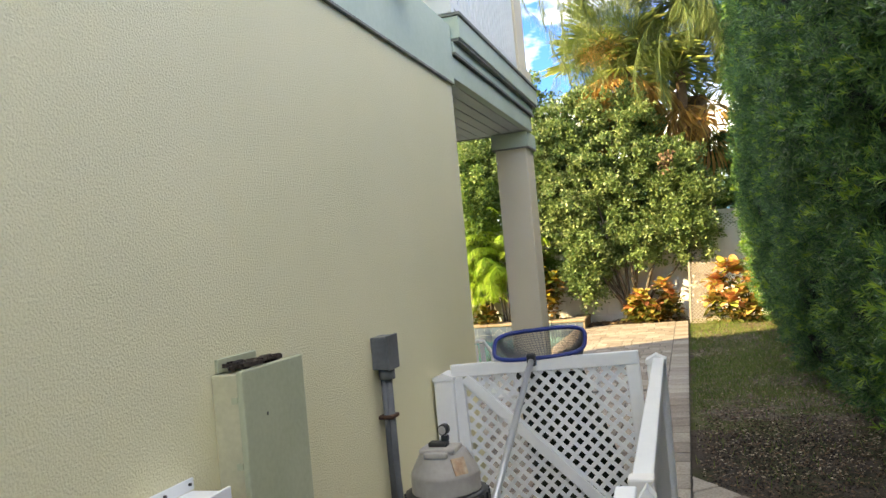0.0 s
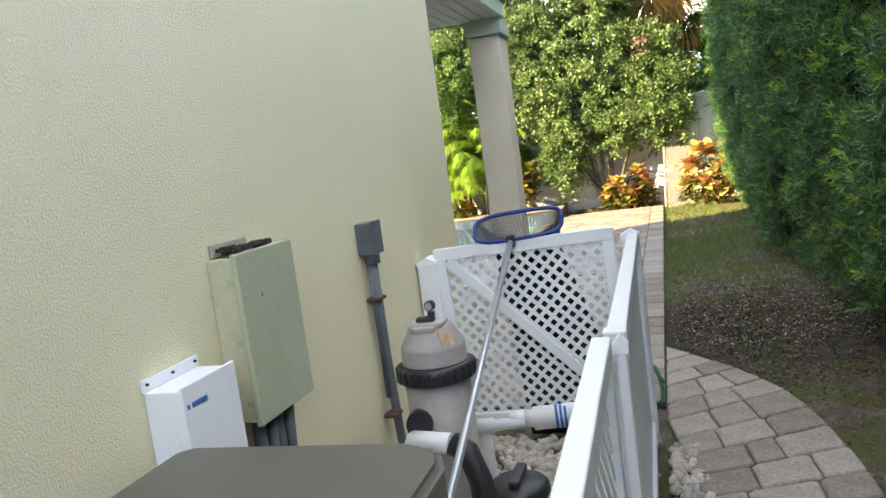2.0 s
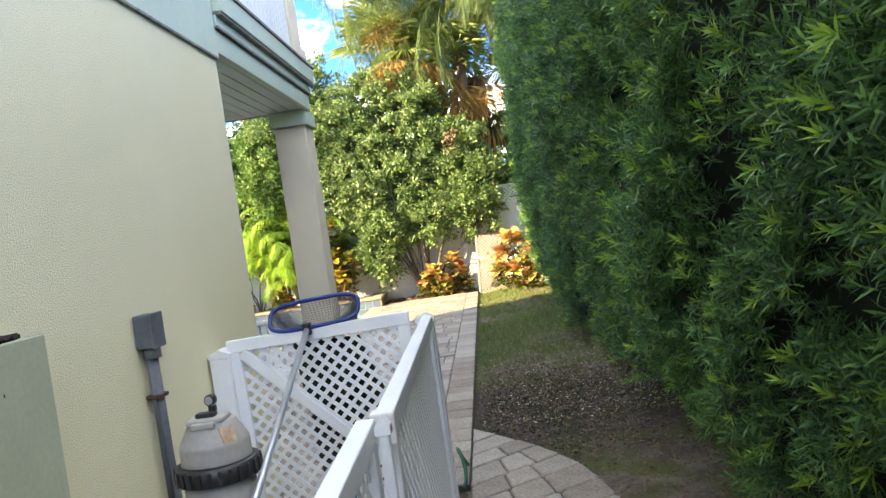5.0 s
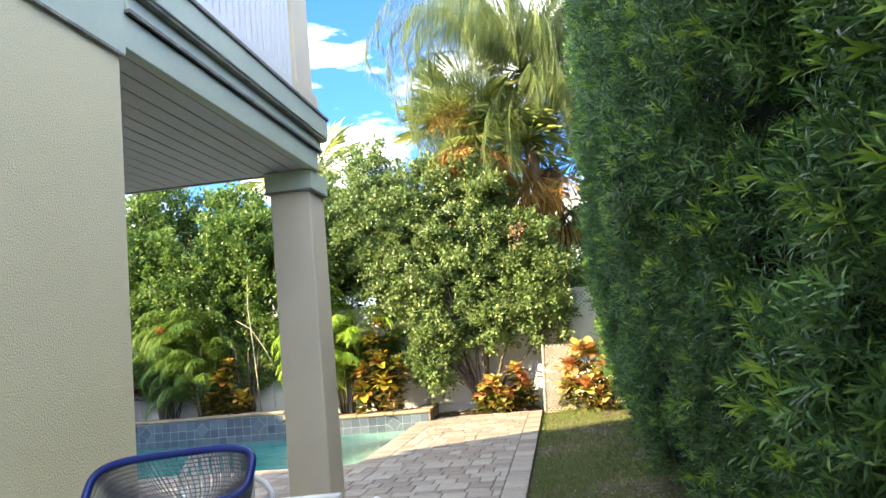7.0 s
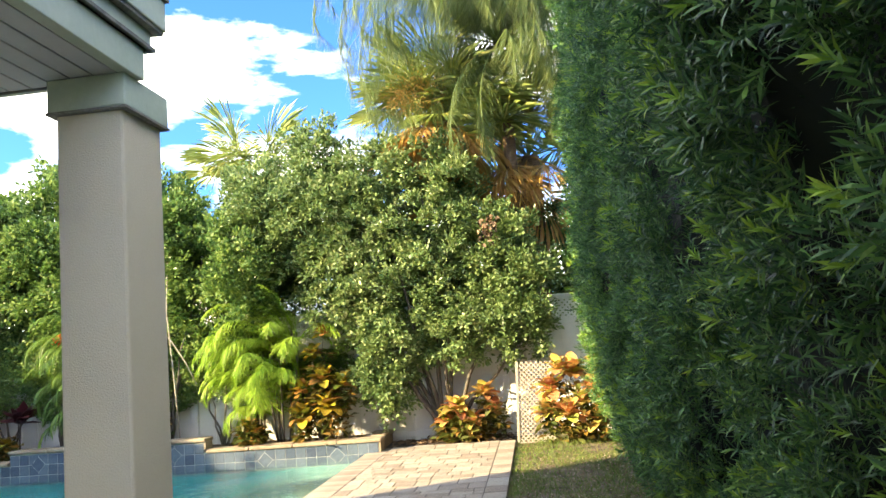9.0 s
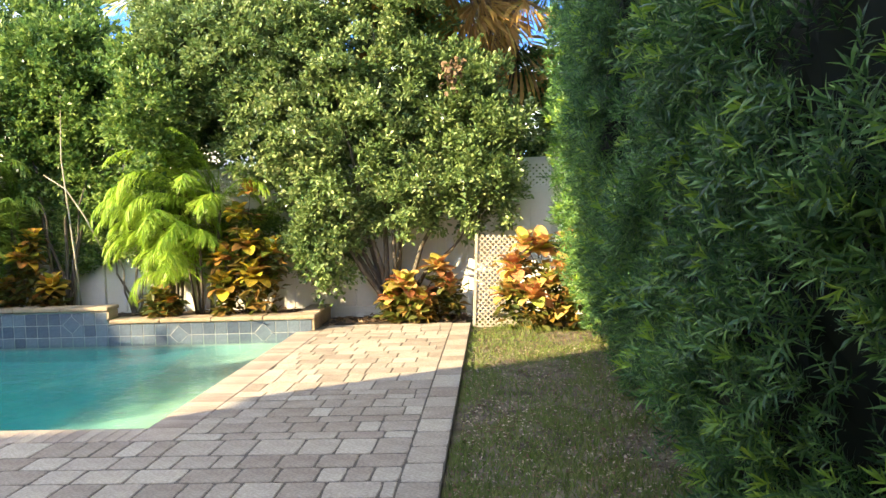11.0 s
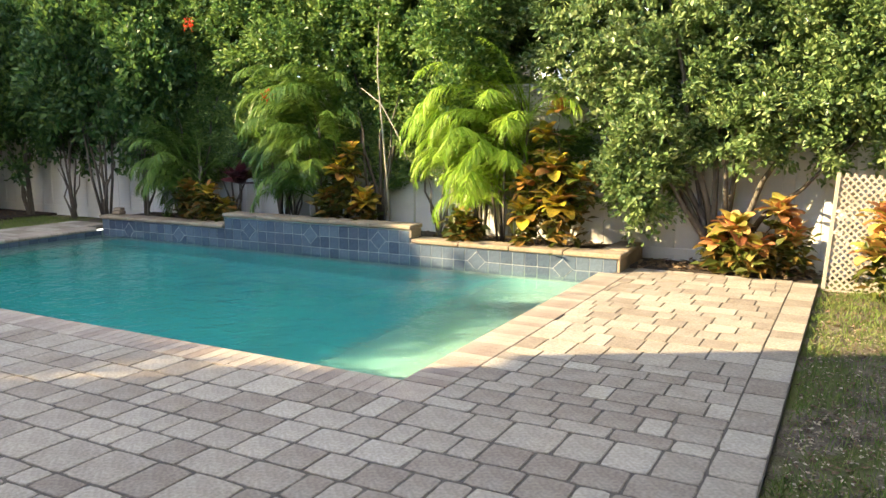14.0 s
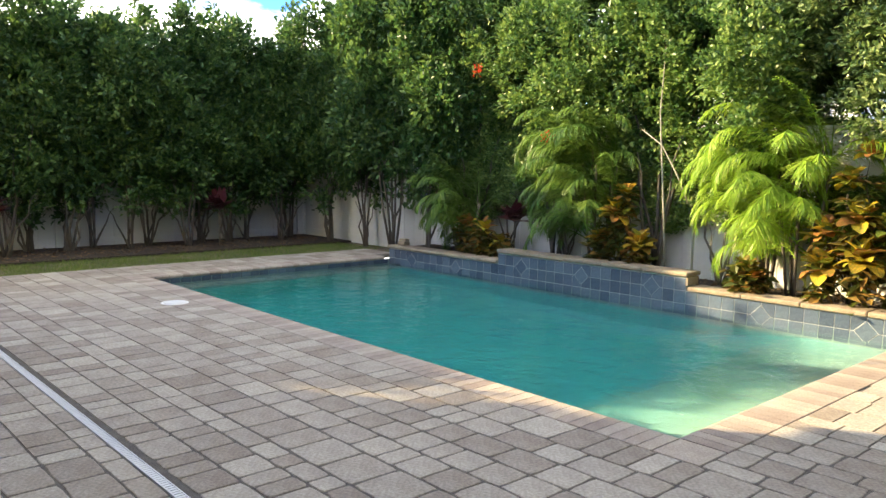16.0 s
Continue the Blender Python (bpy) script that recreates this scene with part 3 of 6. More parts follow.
def vinyl_fence(name, a, b, label):
    """Panels of upright boards between posts, a lattice strip on top."""
    root = tagged(new(name), label, "fence", kind="structure")
    a, b = Vector((*a, 0)), Vector((*b, 0))
    d = (b - a).normalized()
    turn = Matrix.Translation(a) @ Matrix(((d.x, -d.y, 0, 0), (d.y, d.x, 0, 0), (0, 0, 1, 0), (0, 0, 0, 1)))
    total, n = (b - a).length, round((b - a).length / 2.4)
    w = total / n
    post = finish(boxes(((-0.065, -0.065, -0.05), (0.065, 0.065, FTOP + 0.04)), ((-0.08, -0.08, FTOP + 0.04), (0.08, 0.08, FTOP + 0.07)), bevel=0.008), "post", FENCE)
    plank = finish(boxes(((-0.1385, -0.016, -0.043), (0.1385, 0.016, FTOP - 0.42)), bevel=0.006), "board", FENCE)
    rail = finish(boxes(((0.07, -0.024, -0.045), (w - 0.07, 0.024, 0.045)), bevel=0.006), "rail", FENCE)
    for i in range(n + 1):
        part("post", post, None, root).matrix_local = turn @ pose(i * w, 0, 0)
        if i == n:
            break
        for z in (0.10, FTOP - 0.42, FTOP - 0.04):
            part("rail", rail, None, root).matrix_local = turn @ pose(i * w, 0, z)
        m = int((w - 0.13) / 0.281)
        gap = (w - 0.13) / m
        for k in range(m):
            part("board", plank, None, root).matrix_local = turn @ pose(i * w + 0.065 + gap * (k + 0.5), 0, 0)
        part("backing", finish(boxes(((0.066, 0.004, -0.043), (w - 0.066, 0.010, FTOP - 0.43))), "backing", FENCE), None, root).matrix_local = turn @ pose(i * w, 0, 0)
        lat = bmesh.new()
        for u in np.arange(-0.3, w, 0.085):
            for s in (1, -1):
                u0, u1 = (u, u + 0.34) if s > 0 else (u + 0.34, u)
                if min(u0, u1) > 0.02 and max(u0, u1) < w - 0.02:
                    p, q = Vector((u0, 0.004 * s, FTOP - 0.38)), Vector((u1, 0.004 * s, FTOP - 0.06))
                    side = Vector((-(q - p).z, 0, (q - p).x)).normalized() * 0.018
                    box_pts = [p - side, p + side, q + side, q - side]
                    lo = [lat.verts.new(v + Vector((0, -0.003, 0))) for v in box_pts]
                    hi = [lat.verts.new(v + Vector((0, 0.003, 0))) for v in box_pts]
                    lat.faces.new(lo)
                    lat.faces.new(hi[::-1])
                    for k in range(4):
                        lat.faces.new((lo[k], hi[k], hi[(k + 1) % 4], lo[(k + 1) % 4]))
        tagged(part("lattice_strip", lat, FENCE, root), kind="stuff").matrix_local = turn @ pose(i * w, 0, 0)
    return root


vinyl_fence("fence_back", (FX, FY), (5.6, FY), "white vinyl privacy fence behind shrubs")
vinyl_fence("fence_side", (FX, -6.0), (FX, FY - 0.15), "white vinyl fence in shade behind shrubs")


# ---- lattice panels ----
def clip_slats(w, h, pitch, off=0.0):
    """Slanted lines over a w x h field, both ways, cut to the field."""
    out = []
    for s in (1, -1):
        c = -h + off if s > 0 else off
        while c < (w if s > 0 else w + h):
            pts = []
            for z in (0.0, h):
                x = c + s * z
                if 0 <= x <= w:
                    pts.append((x, z))
            for x in (0.0, w):
                z = s * (x - c)
                if 0 < z < h:
                    pts.append((x, z))
            if len(pts) >= 2 and math.dist(pts[0], pts[1]) > 0.03:
                out.append((pts[0], pts[1], s))
            c += pitch
    return out


def lattice(parent, w, h, at, pitch=0.066, width=0.020, mat=None):
    """Crossing slats in the parent's x-z plane, each a part."""
    for (a, b, s) in clip_slats(w, h, pitch):
        p, q = Vector((at[0] + a[0], at[1] + 0.0017 * s, at[2] + a[1])), Vector((at[0] + b[0], at[1] + 0.0017 * s, at[2] + b[1]))
        side = Vector((-(q - p).z, 0, (q - p).x)).normalized() * width * 0.5
        bm = bmesh.new()
        quad = [p - side, p + side, q + side, q - side]
        lo = [bm.verts.new(v + Vector((0, -0.0016, 0))) for v in quad]
        hi = [bm.verts.new(v + Vector((0, 0.0016, 0))) for v in quad]
        bm.faces.new(lo)
        bm.faces.new(hi[::-1])
        for k in range(4):
            bm.faces.new((lo[k], hi[k], hi[(k + 1) % 4], lo[(k + 1) % 4]))
        bmesh.ops.recalc_face_normals(bm, faces=bm.faces[:])
        part("slat", bm, mat or VINYL, parent)


GATE_Y = -0.82
gate = thing("lattice_gate", "white vinyl lattice gate with a diagonal brace", "gate", at=(0.125, GATE_Y, 0))
gate.matrix_world = pose(0.125, GATE_Y, 0, 0, -1.7, 0)
GW, GH0, GH1 = 0.922, 0.09, 1.045
part("top_rail", boxes(((0, -0.018, GH1 - 0.062), (GW, 0.018, GH1)), bevel=0.004), VINYL, gate)
part("bottom_rail", boxes(((0, -0.018, GH0), (GW, 0.018, GH0 + 0.062)), bevel=0.004), VINYL, gate)
part("stile", boxes(((0, -0.017, GH0 + 0.063), (0.062, 0.017, GH1 - 0.063)), bevel=0.004), VINYL, gate)
part("stile", boxes(((GW - 0.062, -0.017, GH0 + 0.063), (GW, 0.017, GH1 - 0.063)), bevel=0.004), VINYL, gate)
bl = math.hypot(GW - 0.14, GH1 - GH0 - 0.14)
brace = bmesh.new()
box(brace, (-bl / 2, -0.024, -0.026), (bl / 2, -0.006, 0.026), 0.003)
bmesh.ops.transform(brace, matrix=pose(GW / 2, 0, (GH0 + GH1) / 2, 0, math.degrees(math.atan2(GH1 - GH0 - 0.14, GW - 0.14)), 0), verts=brace.verts[:])
part("brace", brace, VINYL, gate)
lattice(gate, GW - 0.124, GH1 - GH0 - 0.124, (0.062, 0.0, GH0 + 0.062))


tarp = thing("folded_tarp", "dark crumpled plastic sheet standing behind the gate", "tarp", at=(0, GATE_Y + 0.06, 0))
tb_ = bmesh.new()
rows_t = []
for k in range(11):
    z = -0.04 + 1.02 * k / 10
    xa, xb = 0.46 - 0.05 * k / 10, 1.04 - 0.29 * k / 10
    rows_t.append([tb_.verts.new((xa + (xb - xa) * j / 12, 0.03 * noise.noise(Vector((j * 0.6, k * 0.5, 2.0))) + 0.12 * (1 - k / 10), z)) for j in range(13)])
for a, b in zip(rows_t, rows_t[1:]):
    for j in range(12):
        tb_.faces.new((a[j], a[j + 1], b[j + 1], b[j])).smooth = True
bmesh.ops.solidify(tb_, geom=tb_.faces[:], thickness=0.018)
part("sheet", tb_, TARP, tarp)


def fence_post(at, h, size=0.1, label="white vinyl fence post with a flat cap"):
    p = thing("fence_post", label, "post", at=at)
    part("shaft", boxes(((-size / 2, -size / 2, -0.045), (size / 2, size / 2, h - 0.03)), bevel=0.005), VINYL, p)
    bm = bmesh.new()
    e = size / 2 + 0.005
    prism(bm, [(-e, h - 0.03), (e, h - 0.03), (e, h - 0.012), (0, h + 0.012), (-e, h - 0.012)], "y", -e, e)
    part("cap", bm, VINYL, p)
    return p


fence_post((0.062, GATE_Y, 0), 1.0)
fence_post((1.094, GATE_Y, 0), 1.04, 0.082)


def side_panel(a, b, top, label, rail=0.05, outer=False):
    d = Vector((b[0] - a[0], b[1] - a[1], 0))
    w, ang = d.length, math.degrees(math.atan2(d.y, d.x))
    p = thing("lattice_fence", label, "fence panel", "enclosure panels", at=(a[0], a[1], 0), turn=ang)
    part("top_rail", boxes(((0, -rail / 2, top - 0.055), (w, rail / 2, top)), bevel=0.004), VINYL, p)
    part("bottom_rail", boxes(((0, -0.02, 0.05), (w, 0.02, 0.11)), bevel=0.004), VINYL, p)
    part("stile", boxes(((0, -0.02, 0.112), (0.055, 0.02, top - 0.057)), bevel=0.004), VINYL, p)
    part("stile", boxes(((w - 0.055, -0.02, 0.112), (w, 0.02, top - 0.057)), bevel=0.004), VINYL, p)
    lattice(p, w - 0.11, top - 0.167, (0.055, 0.0, 0.11), 0.066, 0.017)
    return p


side_panel((1.108, GATE_Y - 0.045), (1.136, -2.70), 1.038, "white lattice side panel of the equipment enclosure")
side_panel((1.110, -2.835), (1.145, -4.54), 1.055, "white lattice panel beside the pool heater", rail=0.045)
fence_post((1.157, -2.885, 0), 1.06, 0.026)
brk = thing("rail_bracket", "small cream plastic rail bracket", "bracket")
part("body", boxes(((1.105, -2.755, 0.965), (1.165, -2.704, 1.045)), bevel=0.006), FENCE, brk)

gp = thing("gate_post", "white vinyl gate post with a gothic cap", "post", at=(1.065, -4.615, 0))
part("shaft", boxes(((-0.033, -0.033, -0.045), (0.033, 0.033, 1.46)), bevel=0.004), VINYL, gp)
cap = bmesh.new()
rings = [(0.033, 1.440), (0.040, 1.452), (0.036, 1.462), (0.033, 1.470), (0.035, 1.478), (0.047, 1.486), (0.0475, 1.490), (0.0465, 1.500), (0.0435, 1.512), (0.039, 1.525), (0.033, 1.539), (0.026, 1.552), (0.018, 1.563), (0.010, 1.571), (0.003, 1.577)]
rings = [p for p in rings if p[1] < 1.489] + [(0.0475 * (1 - (k / 30) ** 1.75) ** 0.78 + 0.001, 1.490 + 0.087 * k / 30) for k in range(31)]
vr = [[cap.verts.new((sx * r, sy * r, z)) for sx, sy in ((-1, -1), (1, -1), (1, 1), (-1, 1))] for r, z in rings]
for a, b in zip(vr, vr[1:]):
    for k in range(4):
        cap.faces.new((a[k], a[(k + 1) % 4], b[(k + 1) % 4], b[k]))
cap.faces.new(vr[-1])
cap.faces.new(vr[0][::-1])
part("cap", cap, VINYL, gp, "moulded gothic post cap")
latch = boxes(((0.003, -0.060, 1.36), (0.048, -0.036, 1.458)), ((0.013, -0.056, 1.458), (0.040, -0.038, 1.486)), bevel=0.004)
part("latch", latch, BLACKP, gp, "black gate latch")


# ---- equipment on the wall ----
eb = thing("breaker_box", "sage green steel breaker box on the wall", "electrical box")
part("body", boxes(((0.0, -2.69, 0.82), (0.082, -2.37, 1.31)), bevel=0.004), CREAMBOX, eb, "cream painted steel body")
part("door", boxes(((0.084, -2.70, 0.81), (0.104, -2.355, 1.32)), bevel=0.005), GREYBOX, eb)
for z in (0.88, 1.06, 1.24):
    part("hinge", boxes(((0.062, -2.697, z - 0.009), (0.083, -2.691, z + 0.009)), bevel=0.002), GREYBOX, eb)
part("back_plate", boxes(((0.0, -2.67, 1.312), (0.012, -2.47, 1.352)), bevel=0.003), GREYBOX, eb)
part("keyhole", boxes(((0.1045, -2.588, 1.178), (0.106, -2.584, 1.188))), BLACKP, eb)
litter = bmesh.new()
rr = random.Random(4)
for k in range(16):
    p = Vector((0.025 + rr.random() * 0.06, -2.65 + rr.random() * 0.18, 1.324 + rr.random() * 0.012))
    a = rr.uniform(-0.5, 0.5)
    box(litter, (-0.009, -0.035, -0.006), (0.009, 0.035, 0.006), 0, Matrix.Translation(p) @ pose(0, 0, 0, rr.uniform(-8, 8), rr.uniform(-8, 8), math.degrees(a)))
tagged(part("bark_scraps", litter, MULCH), "dark scraps of bark on the breaker box", "debris", kind="stuff")
conduits = thing("conduit_bundle", "grey conduits below the breaker box", "conduit")
for k in range(4):
    part("conduit", tube(bmesh.new(), [(0.04 + 0.015 * (k % 2), -2.62 + 0.055 * k, 0.83), (0.04, -2.62 + 0.055 * k, 0.6), (0.04 + 0.02 * k, -2.60 + 0.05 * k, -0.03)], 0.02), CONDUIT, conduits)

cb = thing("control_box", "white steel pool control box with blue print", "electrical box")
part("body", boxes(((0.0, -3.045, 0.74), (0.105, -2.815, 1.035)), bevel=0.004), WHITEBOX, cb)
part("mounting_plate", boxes(((0.0, -3.055, 1.036), (0.006, -2.81, 1.068)), bevel=0.002), WHITEBOX, cb)
part("cover", boxes(((0.107, -3.052, 0.735), (0.116, -2.808, 1.045)), bevel=0.003), WHITEBOX, cb)
for y in (-3.035, -2.93, -2.83):
    part("screw", tube(bmesh.new(), [(0.006, y, 1.054), (0.012, y, 1.054)], 0.004, 8), STEEL, cb)
part("printed_mark", boxes(((0.1165, -3.02, 0.985), (0.1175, -2.955, 0.998))), LABEL_BLUE, cb)
part("printed_mark", boxes(((0.1165, -3.04, 0.986), (0.1175, -3.030, 0.998))), LABEL_BLUE, cb)
for z in (0.93, 0.90, 0.87):
    part("knockout", tube(bmesh.new(), [(0.075, -3.0455, z), (0.075, -3.0485, z)], 0.008, 10), WHITEBOX, cb)

jb = thing("junction_box", "grey plastic junction box with a conduit down the wall", "electrical box")
part("body", boxes(((0.0, -1.585, 1.145), (0.068, -1.475, 1.28)), bevel=0.005), CONDUIT, jb)
part("lid", boxes(((0.069, -1.589, 1.141), (0.078, -1.471, 1.284)), bevel=0.003), CONDUIT, jb)
part("collar", tube(bmesh.new(), [(0.04, -1.53, 1.15), (0.04, -1.53, 1.10)], 0.034, 14), CONDUIT, jb)
part("conduit", tube(bmesh.new(), [(0.04, -1.53, 1.11), (0.04, -1.525, 0.7), (0.045, -1.51, 0.35), (0.06, -1.50, -0.03)], 0.020, 12), CONDUIT, jb)
part("conduit", tube(bmesh.new(), [(0.03, -1.545, 1.10), (0.03, -1.545, 0.9), (0.03, -1.54, 0.5)], 0.013, 10), CONDUIT, jb)
for z in (0.945, 0.42):
    part("strap", boxes(((0.0, -1.568, z - 0.008), (0.066, -1.492, z + 0.008)), bevel=0.004), RUSTY, jb, "rusty pipe strap")

# ---- pool equipment ----
hp = thing("pool_heater", "olive plastic pool heater with a wire grille", "heater")
HT = 0.90
hx0, hx1, hy0, hy1 = 0.09, 0.80, -3.98, -3.05
top = bmesh.new()
prism(top, [(hx0, hy0 + 0.04), (hx0 + 0.04, hy0), (hx1 - 0.1, hy0), (hx1, hy0 + 0.1), (hx1, hy1 - 0.12), (hx1 - 0.03, hy1 - 0.04), (hx1 - 0.12, hy1), (hx0 + 0.04, hy1), (hx0, hy1 - 0.04)], "z", HT - 0.13, HT)
bmesh.ops.bevel(top, geom=[e for e in top.edges if min(v.co.z for v in e.verts) > HT - 0.01], offset=0.018, segments=3, affect="EDGES")
part("top", top, OLIVE, hp, "olive moulded heater top")
part("body", boxes(((hx0 + 0.03, hy0 + 0.04, 0.0), (hx1 - 0.05, hy1 - 0.05, HT - 0.131)), bevel=0.03), STEEL, hp)
for k in range(14):
    y = hy0 + 0.08 + k * 0.06
    part("grille_wire", tube(bmesh.new(), [(hx1 - 0.03, y, 0.04), (hx1 - 0.015, y, 0.4), (hx1 - 0.03, y, HT - 0.13)], 0.004, 6), BLACKP, hp)
for z in (0.15, 0.4, 0.62):
    part("grille_wire", tube(bmesh.new(), [(hx1 - 0.02, hy0 + 0.06, z), (hx1 - 0.02, hy1 - 0.06, z)], 0.004, 6), BLACKP, hp)

fx, fy = 0.385, -1.9
pf = thing("pool_filter", "grey cartridge pool filter with a black clamp band", "filter", at=(fx, fy, 0))
pf.matrix_world = pose(fx, fy, 0) @ Matrix.Diagonal((0.92, 0.92, 1.0, 1))
part("lower_tank", lathe(bmesh.new(), [(0.13, -0.04), (0.14, 0.0), (0.138, 0.2), (0.136, 0.69)]), TANK, pf)
band = part("clamp_band", lathe(bmesh.new(), [(0.140, 0.69), (0.158, 0.695), (0.160, 0.752), (0.140, 0.757)]), BLACKP, pf, "black ribbed clamp ring")
rib = finish(boxes(((0.155, -0.007, 0.698), (0.168, 0.007, 0.749)), bevel=0.002), "rib", BLACKP)
for k in range(26):
    part("rib", rib, None, band).matrix_local = Matrix.Rotation(2 * math.pi * k / 26, 4, "Z")
part("upper_tank", lathe(bmesh.new(), [(0.136, 0.758), (0.1355, 0.762), (0.134, 0.815), (0.133, 0.822), (0.130, 0.828), (0.092, 0.892), (0.088, 0.897), (0.084, 0.899), (0.07, 0.900)]), TANK, pf)
part("handle_block", boxes(((-0.075, -0.075, 0.897), (0.07, 0.03, 0.915)), ((-0.05, -0.10, 0.885), (0.045, -0.07, 0.906)), bevel=0.006), TANK, pf)
part("air_valve", boxes(((-0.045, -0.045, 0.915), (0.03, -0.005, 0.932)), ((0.0, -0.02, 0.93), (0.028, 0.005, 0.95)), bevel=0.004), BLACKP, pf)
gauge = part("gauge", tube(bmesh.new(), [(0.012, -0.03, 0.972), (0.016, 0.0, 0.972)], 0.020, 18), BLACKP, pf, "round pressure gauge")
part("dial", tube(bmesh.new(), [(0.012, -0.0335, 0.972), (0.012, -0.0305, 0.972)], 0.015, 18), TANK, gauge)
part("gauge_stem", tube(bmesh.new(), [(0.014, -0.01, 0.93), (0.014, -0.01, 0.962)], 0.007, 8), ALU, pf)
part("warning_label", boxes(((-0.028, -0.003, -0.03), (0.028, 0.002, 0.03)), m=pose(0, 0, 0, 0, 0, 48) @ pose(0, -0.1125, 0.855, -27, 0, 0)), LABEL_RED, pf)

pp = thing("pool_plumbing", "white pool plumbing with black unions", "pipes")
part("elbow", tube(bmesh.new(), [(0.30, -2.05, 0.46), (0.335, -2.09, 0.515), (0.40, -2.13, 0.525), (0.49, -2.15, 0.525)], 0.038, 14), PVC, pp)
part("union", tube(bmesh.new(), [(0.335, -2.01, 0.56), (0.345, -2.06, 0.56)], 0.050, 16), BLACKP, pp)
part("hose", tube(bmesh.new(), [(0.49, -2.15, 0.525), (0.545, -2.16, 0.50), (0.585, -2.18, 0.40), (0.60, -2.2, 0.18), (0.60, -2.2, -0.03)], 0.042, 14), BLACKP, pp)
part("pipe", tube(bmesh.new(), [(0.42, -1.57, 0.36), (0.62, -1.52, 0.36)], 0.026, 14), PVC, pp)
part("riser", tube(bmesh.new(), [(0.44, -1.54, 0.36), (0.445, -1.52, 0.12), (0.45, -1.50, -0.03)], 0.028, 14), PVC, pp)
part("tee", tube(bmesh.new(), [(0.41, -1.555, 0.355), (0.49, -1.535, 0.355)], 0.034, 14), PVC, pp)

chl = thing("chlorinator", "white cylinder chlorinator cell with blue print", "pool device")
part("cell", tube(bmesh.new(), [(0.62, -1.50, 0.365), (0.65, -1.495, 0.365), (0.655, -1.495, 0.365), (0.92, -1.45, 0.37)], [0.036, 0.036, 0.050, 0.050], 22), PVC, chl)
part("end_nut", tube(bmesh.new(), [(0.555, -1.51, 0.365), (0.62, -1.50, 0.365)], 0.042, 12), PVC, chl)
part("end_nut", tube(bmesh.new(), [(0.92, -1.45, 0.37), (0.98, -1.44, 0.37)], 0.044, 12), PVC, chl)
part("pipe", tube(bmesh.new(), [(0.98, -1.44, 0.37), (1.04, -1.43, 0.36), (1.06, -1.43, 0.30), (1.06, -1.43, -0.03)], 0.028, 12), PVC, chl)
part("printed_label", tube(bmesh.new(), [(0.74, -1.481, 0.3664), (0.80, -1.471, 0.3675)], 0.0507, 22), WHITEBOX, chl)
for k in range(3):
    part("printed_band", tube(bmesh.new(), [(0.745 + 0.018 * k, -1.4802 + 0.003 * k, 0.3665), (0.756 + 0.018 * k, -1.4784 + 0.003 * k, 0.3667)], 0.0513, 22), LABEL_BLUE, chl)

pump = thing("pool_pump", "black pool pump with a strainer lid", "pump", at=(0.66, -1.95, 0))
part("strainer", lathe(bmesh.new(), [(0.09, -0.04), (0.10, 0.05), (0.10, 0.24), (0.115, 0.25), (0.115, 0.28), (0.10, 0.295), (0.03, 0.30)]), BLACKP, pump)
part("lid_handle", boxes(((-0.02, -0.09, 0.298), (0.02, 0.09, 0.33)), bevel=0.008), BLACKP, pump)
part("motor", tube(bmesh.new(), [(0.11, 0.0, 0.16), (0.41, 0.0, 0.16)], 0.08, 18), STEEL, pump)
part("base", boxes(((-0.10, -0.08, -0.04), (0.40, 0.08, 0.06)), bevel=0.01), BLACKP, pump)
part("knob", tube(bmesh.new(), [(0.13, -0.10, 0.05), (0.13, -0.10, 0.12)], 0.03, 12), BLACKP, pump)

# ---- skimmer net leaning on the gate ----
net = thing("skimmer_net", "blue framed pool leaf net on a long pole", "pool net")
pb, pt = Vector((0.612, -3.09, 0.345)), Vector((0.515, -0.855, 1.055))
part("pole", tube(bmesh.new(), [pb, pt], 0.0145, 12), ALU, net, "grey aluminium telescopic pole")
along = (pt - pb).normalized()
sidev = Vector((1, 0.04, 0.05)).normalized()
upv = Vector((0.02, 0.55, 0.80)).normalized()
cen = pt + Vector((0.03, 0.02, 0.005))


def hoop(u, v):
    return cen + sidev * u + upv * v


outline = []
for k in range(40):
    a = 2 * math.pi * k / 40
    c, s = math.cos(a), math.sin(a)
    outline.append((0.225 * math.copysign(abs(c) ** 0.55, c), 0.078 + 0.078 * math.copysign(abs(s) ** 0.55, s)))
rim = bmesh.new()
tube(rim, [hoop(*p) for p in outline + outline[:2]], 0.0105, 8, caps=False)
part("rim", rim, BLUE, net, "dark blue plastic rim")
deep = upv.cross(sidev).normalized()
if deep.y < 0:
    deep = -deep
bag = bmesh.new()
layers = []
for s, dd in ((1.0, 0.0), (0.94, 0.04), (0.85, 0.09), (0.6, 0.12), (0.12, 0.13)):
    layers.append([bag.verts.new(cen + sidev * u * s + upv * (0.078 + (v - 0.078) * s) + deep * dd + Vector((0, 0, -0.4 * dd))) for u, v in outline])
for a, b in zip(layers, layers[1:]):
    for k in range(40):
        bag.faces.new((a[k], a[(k + 1) % 40], b[(k + 1) % 40], b[k]))
bag_ob = part("net_bag", bag, MESH, net, "grey mesh net bag")
sub = bag_ob.modifiers.new("finer", "SUBSURF")
sub.levels = sub.render_levels = 2
wire = bag_ob.modifiers.new("mesh", "WIREFRAME")
wire.thickness, wire.use_even_offset = 0.0042, False
